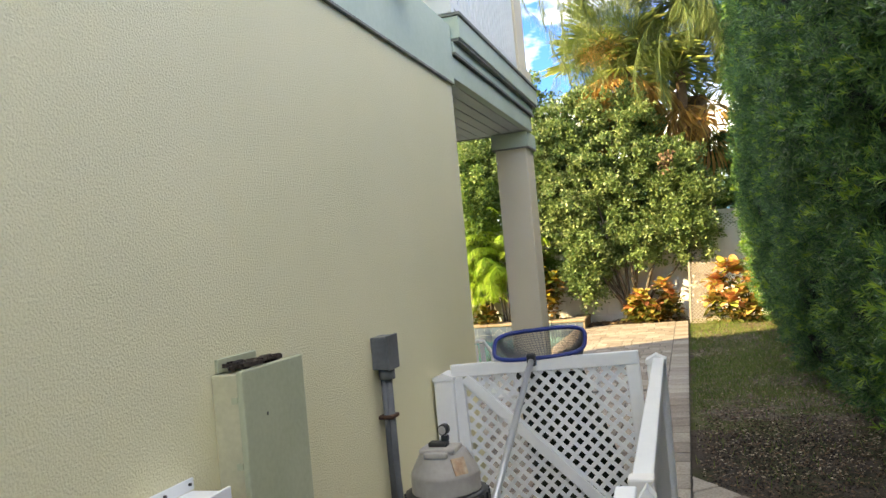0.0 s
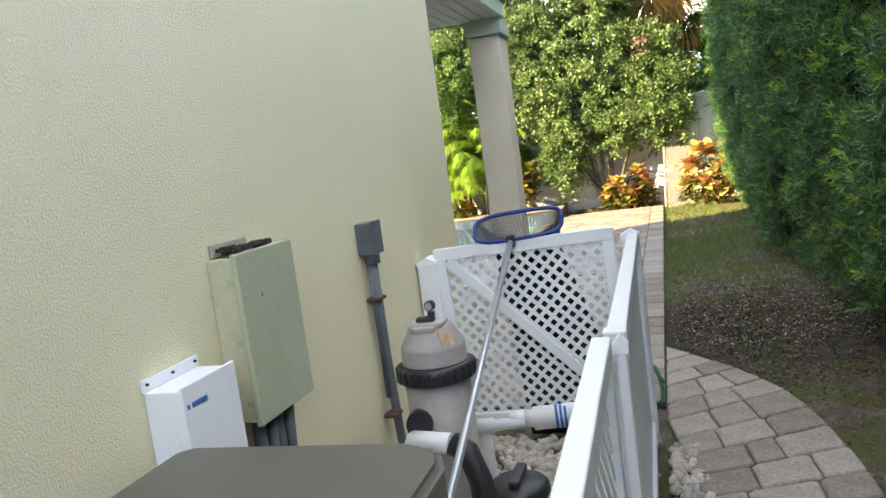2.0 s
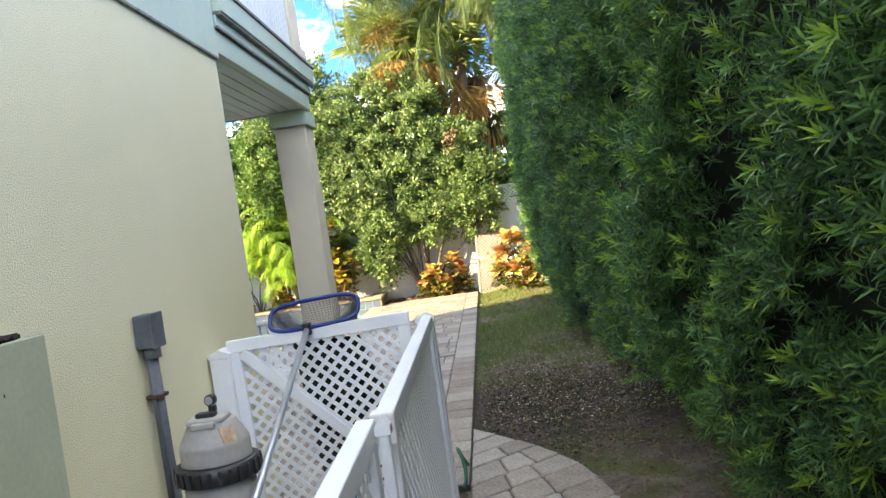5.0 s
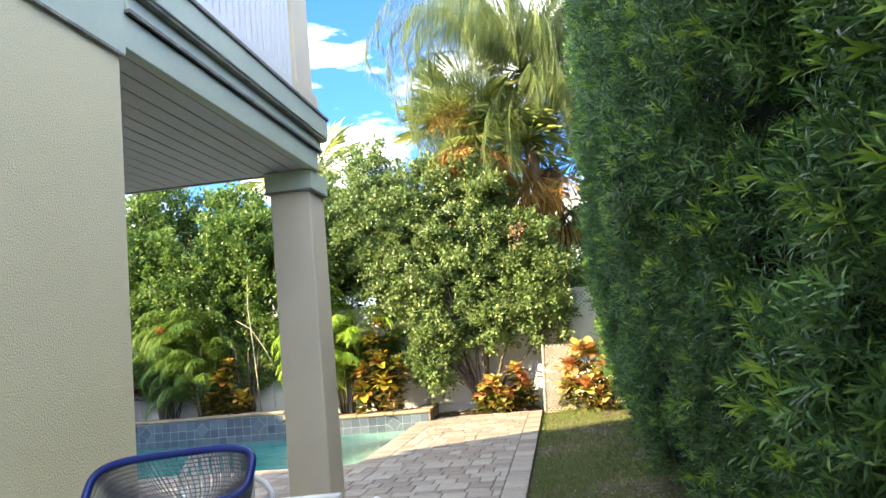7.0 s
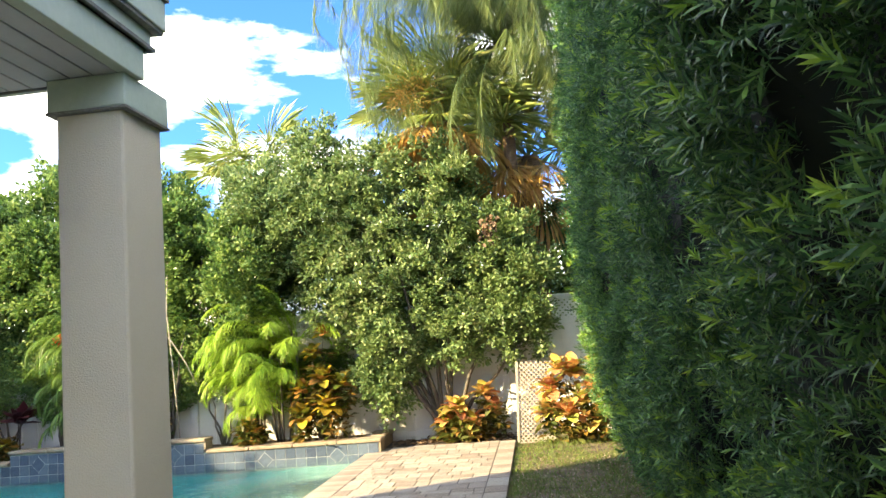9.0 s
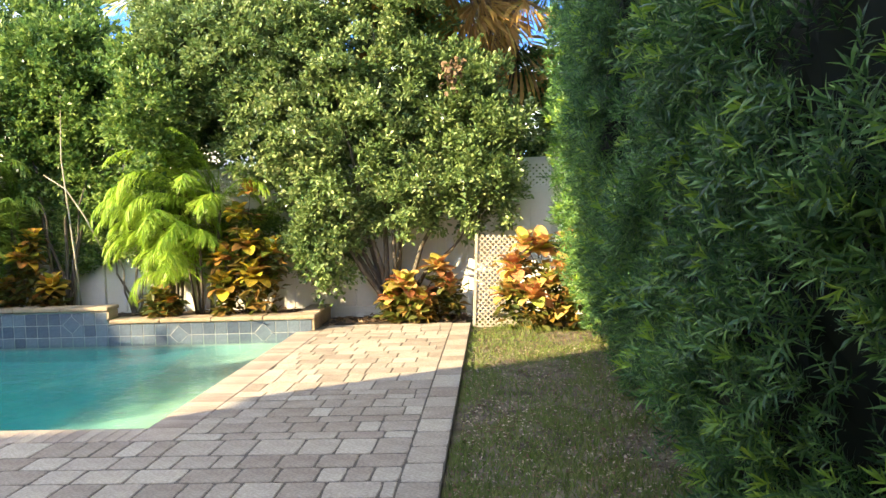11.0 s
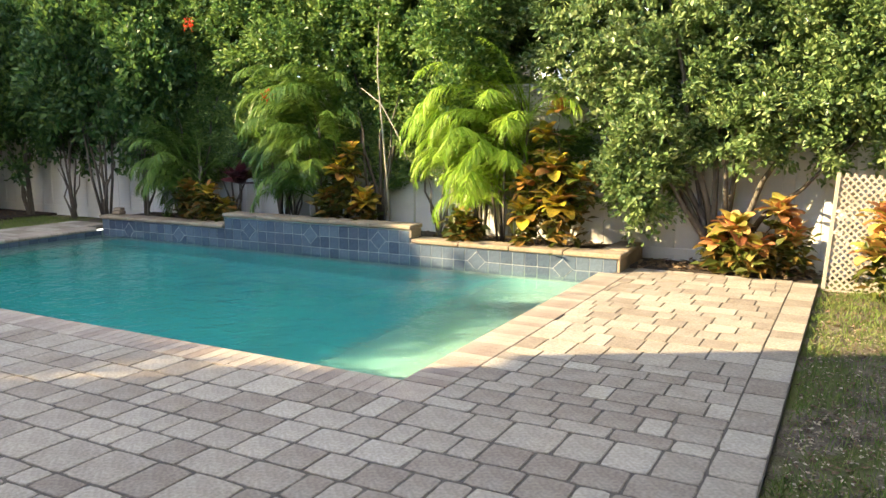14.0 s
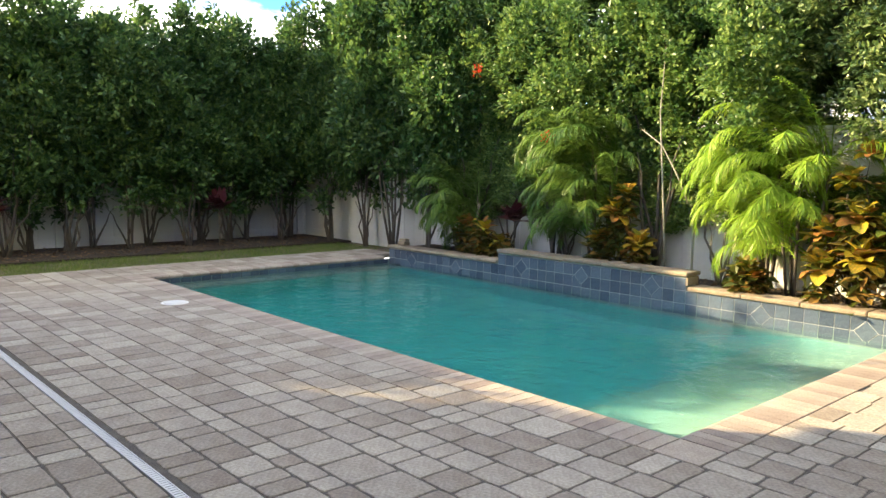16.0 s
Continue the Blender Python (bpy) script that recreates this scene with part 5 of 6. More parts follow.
def feather_palm(name, label, at, fronds, mat, trunk_h, seed, stems=1, group=""):
    """Fronds: (turn, lift, length, droop, leaflet, count, hang)."""
    r = np.random.default_rng(seed)
    p = thing(name, label, "palm", group, at=at)
    tb = bmesh.new()
    for k in range(stems):
        a = 2.4 * k
        foot = Vector((0.10 * math.cos(a) * (stems > 1), 0.08 * math.sin(a) * (stems > 1), -0.05))
        head = Vector((0.28 * math.cos(a) * (stems > 1), 0.12 * math.sin(a) * (stems > 1), trunk_h * (0.8 + 0.2 * (k % 2))))
        tube(tb, [foot, foot.lerp(head, 0.5), head], [0.018 + 0.09 * (stems == 1)] * 3, 9)
    part("trunk", tb, PALMBARK if stems == 1 else BARK, p)
    V = np.array([(-0.5, 0, 0), (-0.45, 0.45, 0.05), (0, 1, -0.18), (0.45, 0.45, 0.05), (0.5, 0, 0)])
    for i, (turn, lift, length, droop, leaflet, count, hang) in enumerate(fronds):
        pts, locs, dirs, sizes, width = frond(length, count, leaflet, droop, 0.02, seed * 50 + i, 0.35, hang)
        lead = Matrix.Rotation(radians(turn), 4, "Z") @ Matrix.Rotation(radians(lift), 4, "X")
        k = i % max(1, stems)
        base = Vector((0.28 * math.cos(2.4 * k) * (stems > 1), 0.12 * math.sin(2.4 * k) * (stems > 1), trunk_h * ((0.22 + 0.78 * r.random()) if stems > 1 else 1)))
        m = np.array(lead.to_3x3())
        wld = locs @ m.T
        dd = dirs @ m.T
        dd[:, 2] -= hang * 0.6
        turns = frames_along(dd, r, 0.5)
        turns = np.stack([turns[:, :, 0] * width * (0.62 if stems == 1 else 0.48), turns[:, :, 1] * sizes[:, None], turns[:, :, 2] * sizes[:, None] * 0.6], axis=2)
        fr = part("frond", scatter("frond", V, [(0, 1, 2, 3, 4)], turns, wld, mat), None, p)
        fr.location = base
        stem = bmesh.new()
        tube(stem, [Vector(q) for q in pts @ m.T], [0.011 * (1 - 0.75 * j / 14) for j in range(15)], 5)
        part("rachis", stem, mat, fr)
    return p


def areca_fronds(seed, n, length, lean):
    rr = random.Random(seed)
    out = []
    for k in range(n):
        tall = k % 5 == 0
        side_on = k % 7 == 3
        out.append((rr.uniform(0, 360) if side_on else lean + rr.gauss(0, 42), rr.uniform(10, 35) if tall else rr.uniform(-32, 12), length * rr.uniform(0.75, 1.1), rr.uniform(0.6, 1.3) if tall else rr.uniform(1.7, 2.9), 0.33, 60, 0.6))
    return out


feather_palm("areca_palm", "bright yellow-green areca palm leaning over the wall cap", (-2.4, 11.3, 0.14), areca_fronds(61, 84, 1.3, 100), L_ARECA, 1.75, 61, 5, "areca palms")
feather_palm("areca_palm", "areca palm with shade painted into its darker leaves", (-5.2, 11.3, 0.14), areca_fronds(62, 78, 1.3, 105), L_ARECA_SHADE, 1.85, 62, 5, "areca palms")
feather_palm("areca_palm", "low areca palm by the tiled wall, shade painted into its leaves", (-7.75, 11.2, 0.14), areca_fronds(63, 44, 1.05, 105), L_ARECA_SHADE, 1.05, 63, 4, "areca palms")

# queen palm high behind the fence
rr = random.Random(7)
qf = [(k * 137.5 + rr.uniform(-9, 9), rr.uniform(-45, 30), rr.uniform(3.6, 5.0), rr.uniform(2.4, 4.0), 0.75, 140, 1.8) for k in range(76)]
qf += [(k * 137.5 + 60, rr.uniform(-82, -50), rr.uniform(2.6, 3.6), rr.uniform(1.2, 2.4), 0.7, 110, 1.5) for k in range(26)]
feather_palm("queen_palm", "tall queen palm with drooping grey-green fronds", (1.45, 12.3, 0), qf, L_QUEEN, 6.5, 71)


def fan_leaf(seed, radius, n=46):
    """A fan leaf along +y with split fingers."""
    r = np.random.default_rng(seed)
    locs, dirs, sizes = [], [], []
    for k in range(n):
        a = radians(-125 + 250 * k / (n - 1))
        dirs.append([math.sin(a), math.cos(a), 0.12 * abs(math.sin(a)) - 0.25 * r.uniform(0, 1)])
        sizes.append(radius * (0.75 + 0.25 * math.cos(a)) * r.uniform(0.9, 1.08))
        locs.append([0, 0, 0])
    return np.array(locs, float), unit(np.array(dirs)), np.array(sizes)


def fan_palm(label, at, trunk_h, leaves, seed):
    """leaves: (turn, lift, stalk, radius, dry)."""
    r = np.random.default_rng(seed)
    p = thing("sabal_palm", label, "palm", "palms behind the fence", at=at)
    tb = bmesh.new()
    tube(tb, [(0, 0, -0.05), (0.03, 0, trunk_h * 0.5), (0, 0, trunk_h)], [0.19, 0.16, 0.2], 14)
    for k in range(46):
        a, z = k * 2.4, trunk_h - 0.05 - 0.035 * k
        box(tb, (-0.03, 0.13, -0.01), (0.03, 0.19, 0.14), 0, pose(0, 0, z, 0, 0, math.degrees(a)) @ pose(0, 0, 0, -18))
    part("trunk", tb, PALMBARK, p, "trunk with old brown leaf boots")
    V = np.array([(-0.6, 0.02, 0), (-1, 0.4, 0.02), (-0.5, 0.75, -0.02), (0, 1, -0.14), (0.5, 0.75, -0.02), (1, 0.4, 0.02), (0.6, 0.02, 0)])
    for i, (turn, lift, stalk, radius, dry) in enumerate(leaves):
        m3 = np.array((Matrix.Rotation(radians(turn), 3, "Z") @ Matrix.Rotation(radians(lift), 3, "X")))
        locs, dirs, sizes = fan_leaf(seed * 40 + i, radius)
        dd = dirs @ m3.T
        dd[:, 2] -= 0.30 if dry else 0.12
        t = frames_along(unit(dd), r, 0.3)
        t = np.stack([t[:, :, 0] * 0.0125, t[:, :, 1] * sizes[:, None], t[:, :, 2] * sizes[:, None]], axis=2)
        tip = Vector((m3 @ np.array([0, stalk, 0])).tolist())
        fr = part("fan", scatter("fan", V, [(0, 1, 2, 3, 4, 5, 6)], t, locs, L_DRY if dry else L_FAN), None, p)
        fr.location = tip + Vector((0, 0, trunk_h))
        st = bmesh.new()
        tube(st, [-tip, -tip * 0.5 + Vector((0, 0, 0.06)), Vector((0, 0, 0))], 0.016, 5)
        part("stalk", st, L_DRY if dry else L_FAN, fr)
    return p


def fans(seed, n, dry_n, spread=(95, 265)):
    rr = random.Random(seed)
    out = [(k * 137.5, rr.uniform(-8, 68), rr.uniform(0.6, 1.05), rr.uniform(0.9, 1.2), False) for k in range(n)]
    return out + [(rr.uniform(*spread), rr.uniform(-75, -5), rr.uniform(0.7, 1.15), rr.uniform(0.75, 1.1), True) for k in range(dry_n)]


fan_palm("sabal palm with green fans and hanging orange dead fronds", (0.35, 12.75, 0), 5.35, fans(81, 34, 20), 81)
fan_palm("sabal palm fans showing above the shrubs", (-4.4, 16.0, 0), 5.5, fans(82, 16, 0), 82)
fan_palm("short sabal palm with hanging dead fronds behind the fence", (1.75, 12.9, 0), 4.6, fans(83, 16, 9), 83)
fl = thing("palm_flower_stalk", "dry tan flower spray among the palm fans", "flower", at=(-0.05, 11.75, 5.62))
spr = np.random.default_rng(9)
part("stalk", tube(bmesh.new(), [(0.4, 1.0, -0.2), (0.2, 0.5, 0.12), (0, 0, 0)], [0.025, 0.018, 0.01], 6), L_DRY, fl)
pts = spr.normal(0, 1, (2600, 3)) * np.array([0.22, 0.2, 0.15])
part("spray", scatter("spray", *LEAF, frames_along(spr.normal(size=(2600, 3)), spr) * 0.035, pts, L_DRY), None, fl)


# ---- crotons: big painted leaves in rosettes ----
def croton_leaf(seed, mat):
    rr = random.Random(seed)
    bm = bmesh.new()
    rows = []
    for k in range(7):
        t = k / 6
        w = 0.35 * math.sin(math.pi * (0.05 + 0.90 * t)) ** 0.65
        z = 0.16 * math.sin(math.pi * t * 0.9) - 0.12 * t * t
        rows.append([bm.verts.new((-w, t, z + 0.06 + 0.02 * rr.uniform(-1, 1))), bm.verts.new((0, t, z)), bm.verts.new((w, t, z + 0.06 + 0.02 * rr.uniform(-1, 1)))])
    for a, b in zip(rows, rows[1:]):
        for k in range(2):
            f = bm.faces.new((a[k], a[k + 1], b[k + 1], b[k]))
            f.smooth = True
    return finish(bm, "leaf", mat)


CROTON_LEAVES = [[croton_leaf(k, mat) for k in (1, 2, 3)] for mat in (L_CROTON, L_CROTON_WARM)]


def croton(label, at, heads, seed, base_leaves=480, tint=0):
    """heads: (x, y, z, size, leaves)."""
    rr = random.Random(seed)
    p = thing("croton", label, "shrub", "crotons", at=at)
    for k, (x, y, z, *_) in enumerate(heads):
        part("stem", limbs(bmesh.new(), (0, 0, -0.04), [(x, y, z)], 0.014, seed + k), BARK, p)
    for x, y, z, size, n in heads:
        n = int(n * 2.1)
        for k in range(n):
            t = k / n
            lift = 68 - 92 * t + rr.uniform(-12, 12)
            m = pose(x, y, z - 0.05 * t, 0, 0, k * 137.5 + rr.uniform(-12, 12)) @ pose(0, 0.02, 0, lift, 0, 0)
            s = size * rr.uniform(0.58, 0.95)
            part("leaf", CROTON_LEAVES[tint][k % 3], None, p).matrix_local = m @ pose(0, 0, 0, 0, rr.uniform(-20, 20), 0) @ Matrix.Diagonal((s, s, s, 1))
    r = np.random.default_rng(seed)
    hs = np.array([h[:3] for h in heads])
    pick = hs[r.integers(0, len(hs), base_leaves)]
    locs = pick * np.stack([np.ones(base_leaves)] * 2 + [r.uniform(0.2, 0.9, base_leaves)], 1) + r.normal(0, 0.07, (base_leaves, 3))
    dirs = unit(np.stack([r.normal(0, 1, base_leaves), r.normal(-0.3, 1, base_leaves), r.normal(-0.1, 0.4, base_leaves)], 1))
    tagged(part("lower_leaves", scatter("lower_leaves", *LEAF, frames_along(dirs, r, 0.6) * r.uniform(0.12, 0.2, base_leaves)[:, None, None], locs, L_CROTON_LOW), None, p, "older dark green and bronze leaves"), kind="stuff")
    return p


croton("tall croton with yellow and bronze leaves", (-1.7, 11.05, 0.14), [(-0.28, -0.15, 0.42, 0.27, 13), (0.12, -0.2, 0.55, 0.29, 14), (0.02, -0.05, 0.95, 0.26, 13), (-0.1, 0.0, 1.35, 0.22, 12), (0.32, 0.0, 0.85, 0.24, 12), (-0.32, 0.0, 0.8, 0.24, 11), (0.05, 0.1, 1.65, 0.2, 10)], 91)
croton("croton with orange and yellow leaves", (-4.65, 11.15, 0.14), [(0.3, -0.1, 0.45, 0.28, 14), (-0.1, -0.05, 0.85, 0.28, 14), (0.0, 0.0, 1.1, 0.22, 11), (-0.3, -0.1, 0.5, 0.23, 11)], 92)
croton("low croton with dull bronze leaves", (-7.3, 11.1, 0.14), [(-0.25, -0.1, 0.5, 0.24, 12), (0.15, -0.1, 0.45, 0.24, 12), (0.4, 0.0, 0.3, 0.2, 10)], 93)
croton("croton with salmon and yellow-green leaves", (0.5, 11.3, 0.0), [(-0.2, -0.15, 0.5, 0.29, 14), (0.25, 0.0, 0.68, 0.27, 13), (-0.35, -0.05, 0.32, 0.24, 11), (0.05, -0.2, 0.3, 0.24, 10), (0.4, 0.0, 0.45, 0.22, 9)], 94, tint=1)
croton("large croton with red and orange leaves in sun", (2.15, 10.75, -0.04), [(-0.1, -0.1, 1.0, 0.28, 14), (-0.42, -0.1, 0.75, 0.29, 14), (0.15, -0.2, 0.7, 0.28, 13), (-0.2, -0.25, 0.42, 0.29, 14), (0.3, 0.0, 1.05, 0.26, 12), (-0.5, -0.05, 0.42, 0.26, 12), (0.2, -0.25, 0.3, 0.26, 12), (0.0, -0.2, 0.55, 0.24, 12), (-0.3, -0.1, 1.05, 0.24, 10)], 95, tint=1)
croton("small croton under the areca palm", (-2.75, 10.98, 0.14), [(0.0, 0.0, 0.2, 0.2, 10), (-0.12, 0.02, 0.32, 0.18, 9)], 96)

for x, y in ((-12.2, 9.0), (-6.85, 11.35), (-12.3, 5.2)):
    cd = thing("cordyline", "dark red cordyline with narrow leaves", "plant", "cordylines", at=(x, y, 0.02))
    part("stem", tube(bmesh.new(), [(0, 0, -0.05), (0.02, 0, 0.75)], [0.018, 0.012], 7), BARK, cd)
    r = np.random.default_rng(int(abs(x * 10)))
    nn = 26
    d = unit(np.stack([r.normal(0, 1, nn), r.normal(0, 1, nn), r.uniform(-0.1, 1.0, nn)], 1))
    part("leaves", scatter("leaves", *STRAP, frames_along(d, r, 0.4) * np.array([1.3, 0.42, 0.42])[None, None, :] * 0.9, np.array([[0.02, 0, 0.74]]) + r.normal(0, 0.03, (nn, 3)), L_RED), None, cd)
for x, y, z in ((-7.3, 10.95, 3.05), (-5.9, 11.0, 2.0)):
    tagged(part("flower_cluster", scatter("flower_cluster", *LEAF, frames_along(rng.normal(size=(40, 3)), rng) * 0.05, np.array([[x, y, z]]) + rng.normal(0, 0.05, (40, 3)), L_FLOWER)), "small red flowers among the leaves", "flower", kind="stuff")

dl = np.random.default_rng(17)
tagged(part("dry_leaf_cluster", scatter("dry_leaf_cluster", *OVAL, frames_along(dl.normal(size=(70, 3)), dl) * 0.085, np.array([[1.05, 10.85, 3.1]]) + dl.normal(0, 1, (70, 3)) * np.array([0.07, 0.05, 0.10]), DEADLEAF)), "withered brown leaf cluster caught in the viburnum", "leaves", kind="stuff")

PALEBARK = material("pale_bark", (0.30, 0.27, 0.22), (0.42, 0.39, 0.33), 0.85, 14, 80, 0.2, 0.003)
bare = thing("bare_branch", "thin pale bare branches rising among the shrubs", "branch", at=(-4.14, 11.12, 0.1))
part("stem", tube(bmesh.new(), [(0.10, 0.1, -0.1), (0.06, 0.05, 0.9), (0.03, 0, 1.6), (-0.02, 0, 2.2), (0.02, 0, 3.0)], [0.014, 0.012, 0.011, 0.009, 0.005], 7), PALEBARK, bare)
part("twig", tube(bmesh.new(), [(0.42, 0.02, 1.05), (0.25, 0, 1.42), (0.02, 0, 1.78), (-0.28, 0, 1.98)], [0.011, 0.010, 0.008, 0.004], 7), PALEBARK, bare)

# lattice sheet leaning by the fence
ls = thing("lattice_sheet", "loose cream-tan lattice sheet standing by the crotons", "lattice", at=(1.2, 10.92, -0.04))
ls.matrix_world = pose(1.19, 10.88, -0.04, 3, 3, 8)
part("frame_strip", boxes(((0, -0.012, 0), (0.032, 0.012, 1.17)), ((0.033, -0.012, 0), (0.56, 0.012, 0.02))), TANWOOD, ls)
lattice(ls, 0.52, 1.15, (0.033, 0.0, 0.015), 0.070, 0.0185, TANWOOD)

# ---- grass, leaf litter ----
def blades(name, label, spots, size, mat, seed):
    r = np.random.default_rng(seed)
    n = len(spots)
    d = np.stack([r.normal(0, 0.55, n), r.normal(0, 0.55, n), np.ones(n)], 1)
    m = frames_along(d, r) * np.array([0.55, 1, 1])[None, None, :] * r.uniform(*size, n)[:, None, None]
    return tagged(part(name, scatter(name, *STRAP, m, spots, mat)), label, "grass", kind="stuff")


r = np.random.default_rng(101)
n = 90000
gx, gy = r.uniform(1.19, 2.75, n), r.uniform(0.6, 11.3, n)
keep = r.uniform(0, 1, n) < np.interp(gy, [0.6, 2.6, 3.4, 4.5, 6.2, 7.5, 9.5, 11], [0.02, 0.04, 0.28, 0.58, 0.52, 0.28, 0.25, 0.25]) * (0.35 + 0.65 * (np.sin(3.1 * gx + gy) * np.sin(2.3 * gy - gx) > -0.35))
gs = np.stack([gx, gy, np.full(n, -0.045)], 1)[keep]
blades("lawn_grass", "thin patchy lawn grass beside the deck", gs, (0.03, 0.075), L_GRASS, 102)
n = 24000
gl = np.stack([r.uniform(-11.85, -10.4, n), r.uniform(2.0, 11.4, n), np.full(n, -0.045)], 1)
blades("side_lawn_grass", "mown green lawn strip beyond the deck", gl, (0.035, 0.07), L_GRASS, 103)


def litter_leaves(name, label, x, y, n, size, z, seed, mat=DEADLEAF):
    r = np.random.default_rng(seed)
    d = np.stack([r.normal(0, 1, n), r.normal(0, 1, n), r.normal(0, 0.15, n)], 1)
    loc = np.stack([r.uniform(*x, n), r.uniform(*y, n), z + r.uniform(0, 0.012, n)], 1)
    tagged(part(name, scatter(name, *LEAF, frames_along(d, r, 0.4) * r.uniform(*size, n)[:, None, None], loc, mat)), label, "leaf litter", kind="stuff")


STRAW = material("pale_straw", (0.30, 0.24, 0.16), (0.52, 0.45, 0.34), 0.85, 9, 80, 0.2, 0.001, per="island", spread=0.9)
litter_leaves("straw_litter", "pale dry straw and wood chips on the soil", (1.22, 2.7), (0.9, 9.5), 5500, (0.012, 0.035), -0.038, 116, STRAW)
chip = np.random.default_rng(118)
nc = 6500
cd_ = np.stack([chip.normal(0, 1, nc), chip.normal(0, 1, nc), chip.normal(0, 0.25, nc)], 1)
cl_ = np.stack([np.clip(1.8 + chip.normal(0, 0.36, nc), 1.2 + chip.uniform(0, 0.2, nc), 2.7), 1.6 + chip.normal(0, 0.75, nc), -0.04 + chip.uniform(0, 0.012, nc)], 1)
tagged(part("mulch_chips", scatter("mulch_chips", *LEAF, frames_along(cd_, chip) * chip.uniform(0.008, 0.024, nc)[:, None, None], cl_, MULCH)), "dark damp mulch chips on the bare soil", "mulch", kind="stuff")
litter_leaves("leaf_litter", "dry brown leaves and chips on bare soil", (1.25, 2.8), (-2.6, 4.2), 9000, (0.012, 0.04), -0.038, 111)
litter_leaves("yard_litter", "scattered dry leaves on the lawn", (1.2, 2.6), (4.2, 11.2), 4200, (0.015, 0.045), -0.036, 112)
litter_leaves("bed_litter", "fallen leaves in the planting bed", (-8.9, -1.1), (10.98, 11.7), 900, (0.03, 0.09), 0.15, 113)
litter_leaves("shrub_litter", "fallen leaves under the viburnum", (-0.7, 1.15), (11.08, 11.7), 420, (0.04, 0.11), 0.012, 114)
litter_leaves("side_bed_litter", "fallen leaves under the fence shrubs", (-13.4, -11.8), (2.0, 11.4), 1600, (0.03, 0.09), 0.006, 115)

# ---- beyond the fence ----
nb = thing("neighbour_house", "pale neighbouring house with a clay tile roof", "house", at=(-14.5, 36, 0))
part("wall", boxes(((-5, -4, -0.05), (5, 4, 5.6))), FENCE, nb)
roof = bmesh.new()
prism(roof, [(-5.6, 5.55), (5.6, 5.55), (0, 7.6)], "y", -4.6, 4.6)
part("roof", roof, ROOFT, nb)
for x in (-3.2, 0.2, 3.0):
    w = part("window", boxes(((x, -4.05, 3.4), (x + 1.1, -4.002, 4.8))), STEEL, nb)
    part("frame", boxes(((x - 0.08, -4.07, 3.32), (x + 1.18, -4.03, 3.40)), ((x - 0.08, -4.07, 4.80), (x + 1.18, -4.03, 4.88))), RAILW, w)
for k in range(2):
    z0 = 8.0 + 0.55 * k
    cable = bmesh.new()
    tube(cable, [(-24, -20 + 7 * j, z0 + 0.012 * (j - 5) ** 2) for j in range(11)], 0.014, 5)
    tagged(part("overhead_cable", cable, BLACKP), "thin black overhead cable against the sky", "cable")
far = np.random.default_rng(121)
n = 60000
ang = far.uniform(0, 2 * math.pi, n)
rad = far.uniform(34, 60, n)
hgt = (4.5 + 2.2 * np.sin(ang * 9) + 1.6 * np.sin(ang * 23 + 1)) * far.uniform(0.02, 1, n) ** 0.7
fl_ = np.stack([rad * np.cos(ang), rad * np.sin(ang) + 4, hgt], 1)
tagged(part("distant_trees", scatter("distant_trees", *LEAF, frames_along(unit(far.normal(size=(n, 3))), far) * far.uniform(0.35, 0.7, n)[:, None, None], fl_, L_DARK)), "far belt of dark green trees", "trees", kind="stuff")


# ---- pieces: tiles, coping, pavers ----
tile_me = finish(boxes(((-0.0740, -0.008, -0.0740), (0.0740, 0.006, 0.0740)), bevel=0.003), "tile", TILE)
dia_me = finish(boxes(((-0.080, -0.0125, -0.080), (0.080, -0.008, 0.080)), bevel=0.002, m=pose(0, 0, 0, 0, 45, 0)), "diamond_tile", TILE)
dia_grout = finish(boxes(((-0.0845, -0.0110, -0.0845), (0.0845, -0.0085, 0.0845)), m=pose(0, 0, 0, 0, 45, 0)), "diamond_grout", GROUT)
for k in range(54):
    x = WALL_R - (k + 0.5) * TILE_P
    top_row = 1 if 17 <= k < 37 else 0
    for j in range(-top_row, 3):
        part("tile", tile_me, None, rw).matrix_local = pose(x, wall_face + 0.006, LOW_Z - (j + 0.5) * TILE_P - 0.003)
for s, z in ((20, LOW_Z), (27, LOW_Z), (34, LOW_Z), (4, LOW_Z - 0.155), (11, LOW_Z - 0.155), (43, LOW_Z - 0.155), (50, LOW_Z - 0.155)):
    part("diamond_grout", dia_grout, None, rw).matrix_local = pose(WALL_R - s * TILE_P, wall_face + 0.006, z)
    part("diamond_tile", dia_me, None, rw).matrix_local = pose(WALL_R - s * TILE_P, wall_face + 0.006, z)
# waterline tiles round the other sides
line = tagged(new("waterline"), "blue waterline tile band round the pool", "tiles", kind="structure")
lt = finish(boxes(((-0.073, -0.006, -0.073), (0.073, 0.004, 0.073)), bevel=0.003), "waterline_tile", TILE)
for k in range(int((POOL_X1 - POOL_X0) / TILE_P)):
    part("tile", lt, None, line).matrix_local = pose(POOL_X0 + (k + 0.5) * TILE_P, POOL_Y0 + 0.008, -0.13, 0, 0, 180)
for k in range(int((POOL_Y1 - POOL_Y0) / TILE_P)):
    part("tile", lt, None, line).matrix_local = pose(POOL_X0 + 0.008, POOL_Y0 + (k + 0.5) * TILE_P, -0.13, 0, 0, 90)
    part("tile", lt, None, line).matrix_local = pose(POOL_X1 - 0.008, POOL_Y0 + (k + 0.5) * TILE_P, -0.13, 0, 0, -90)

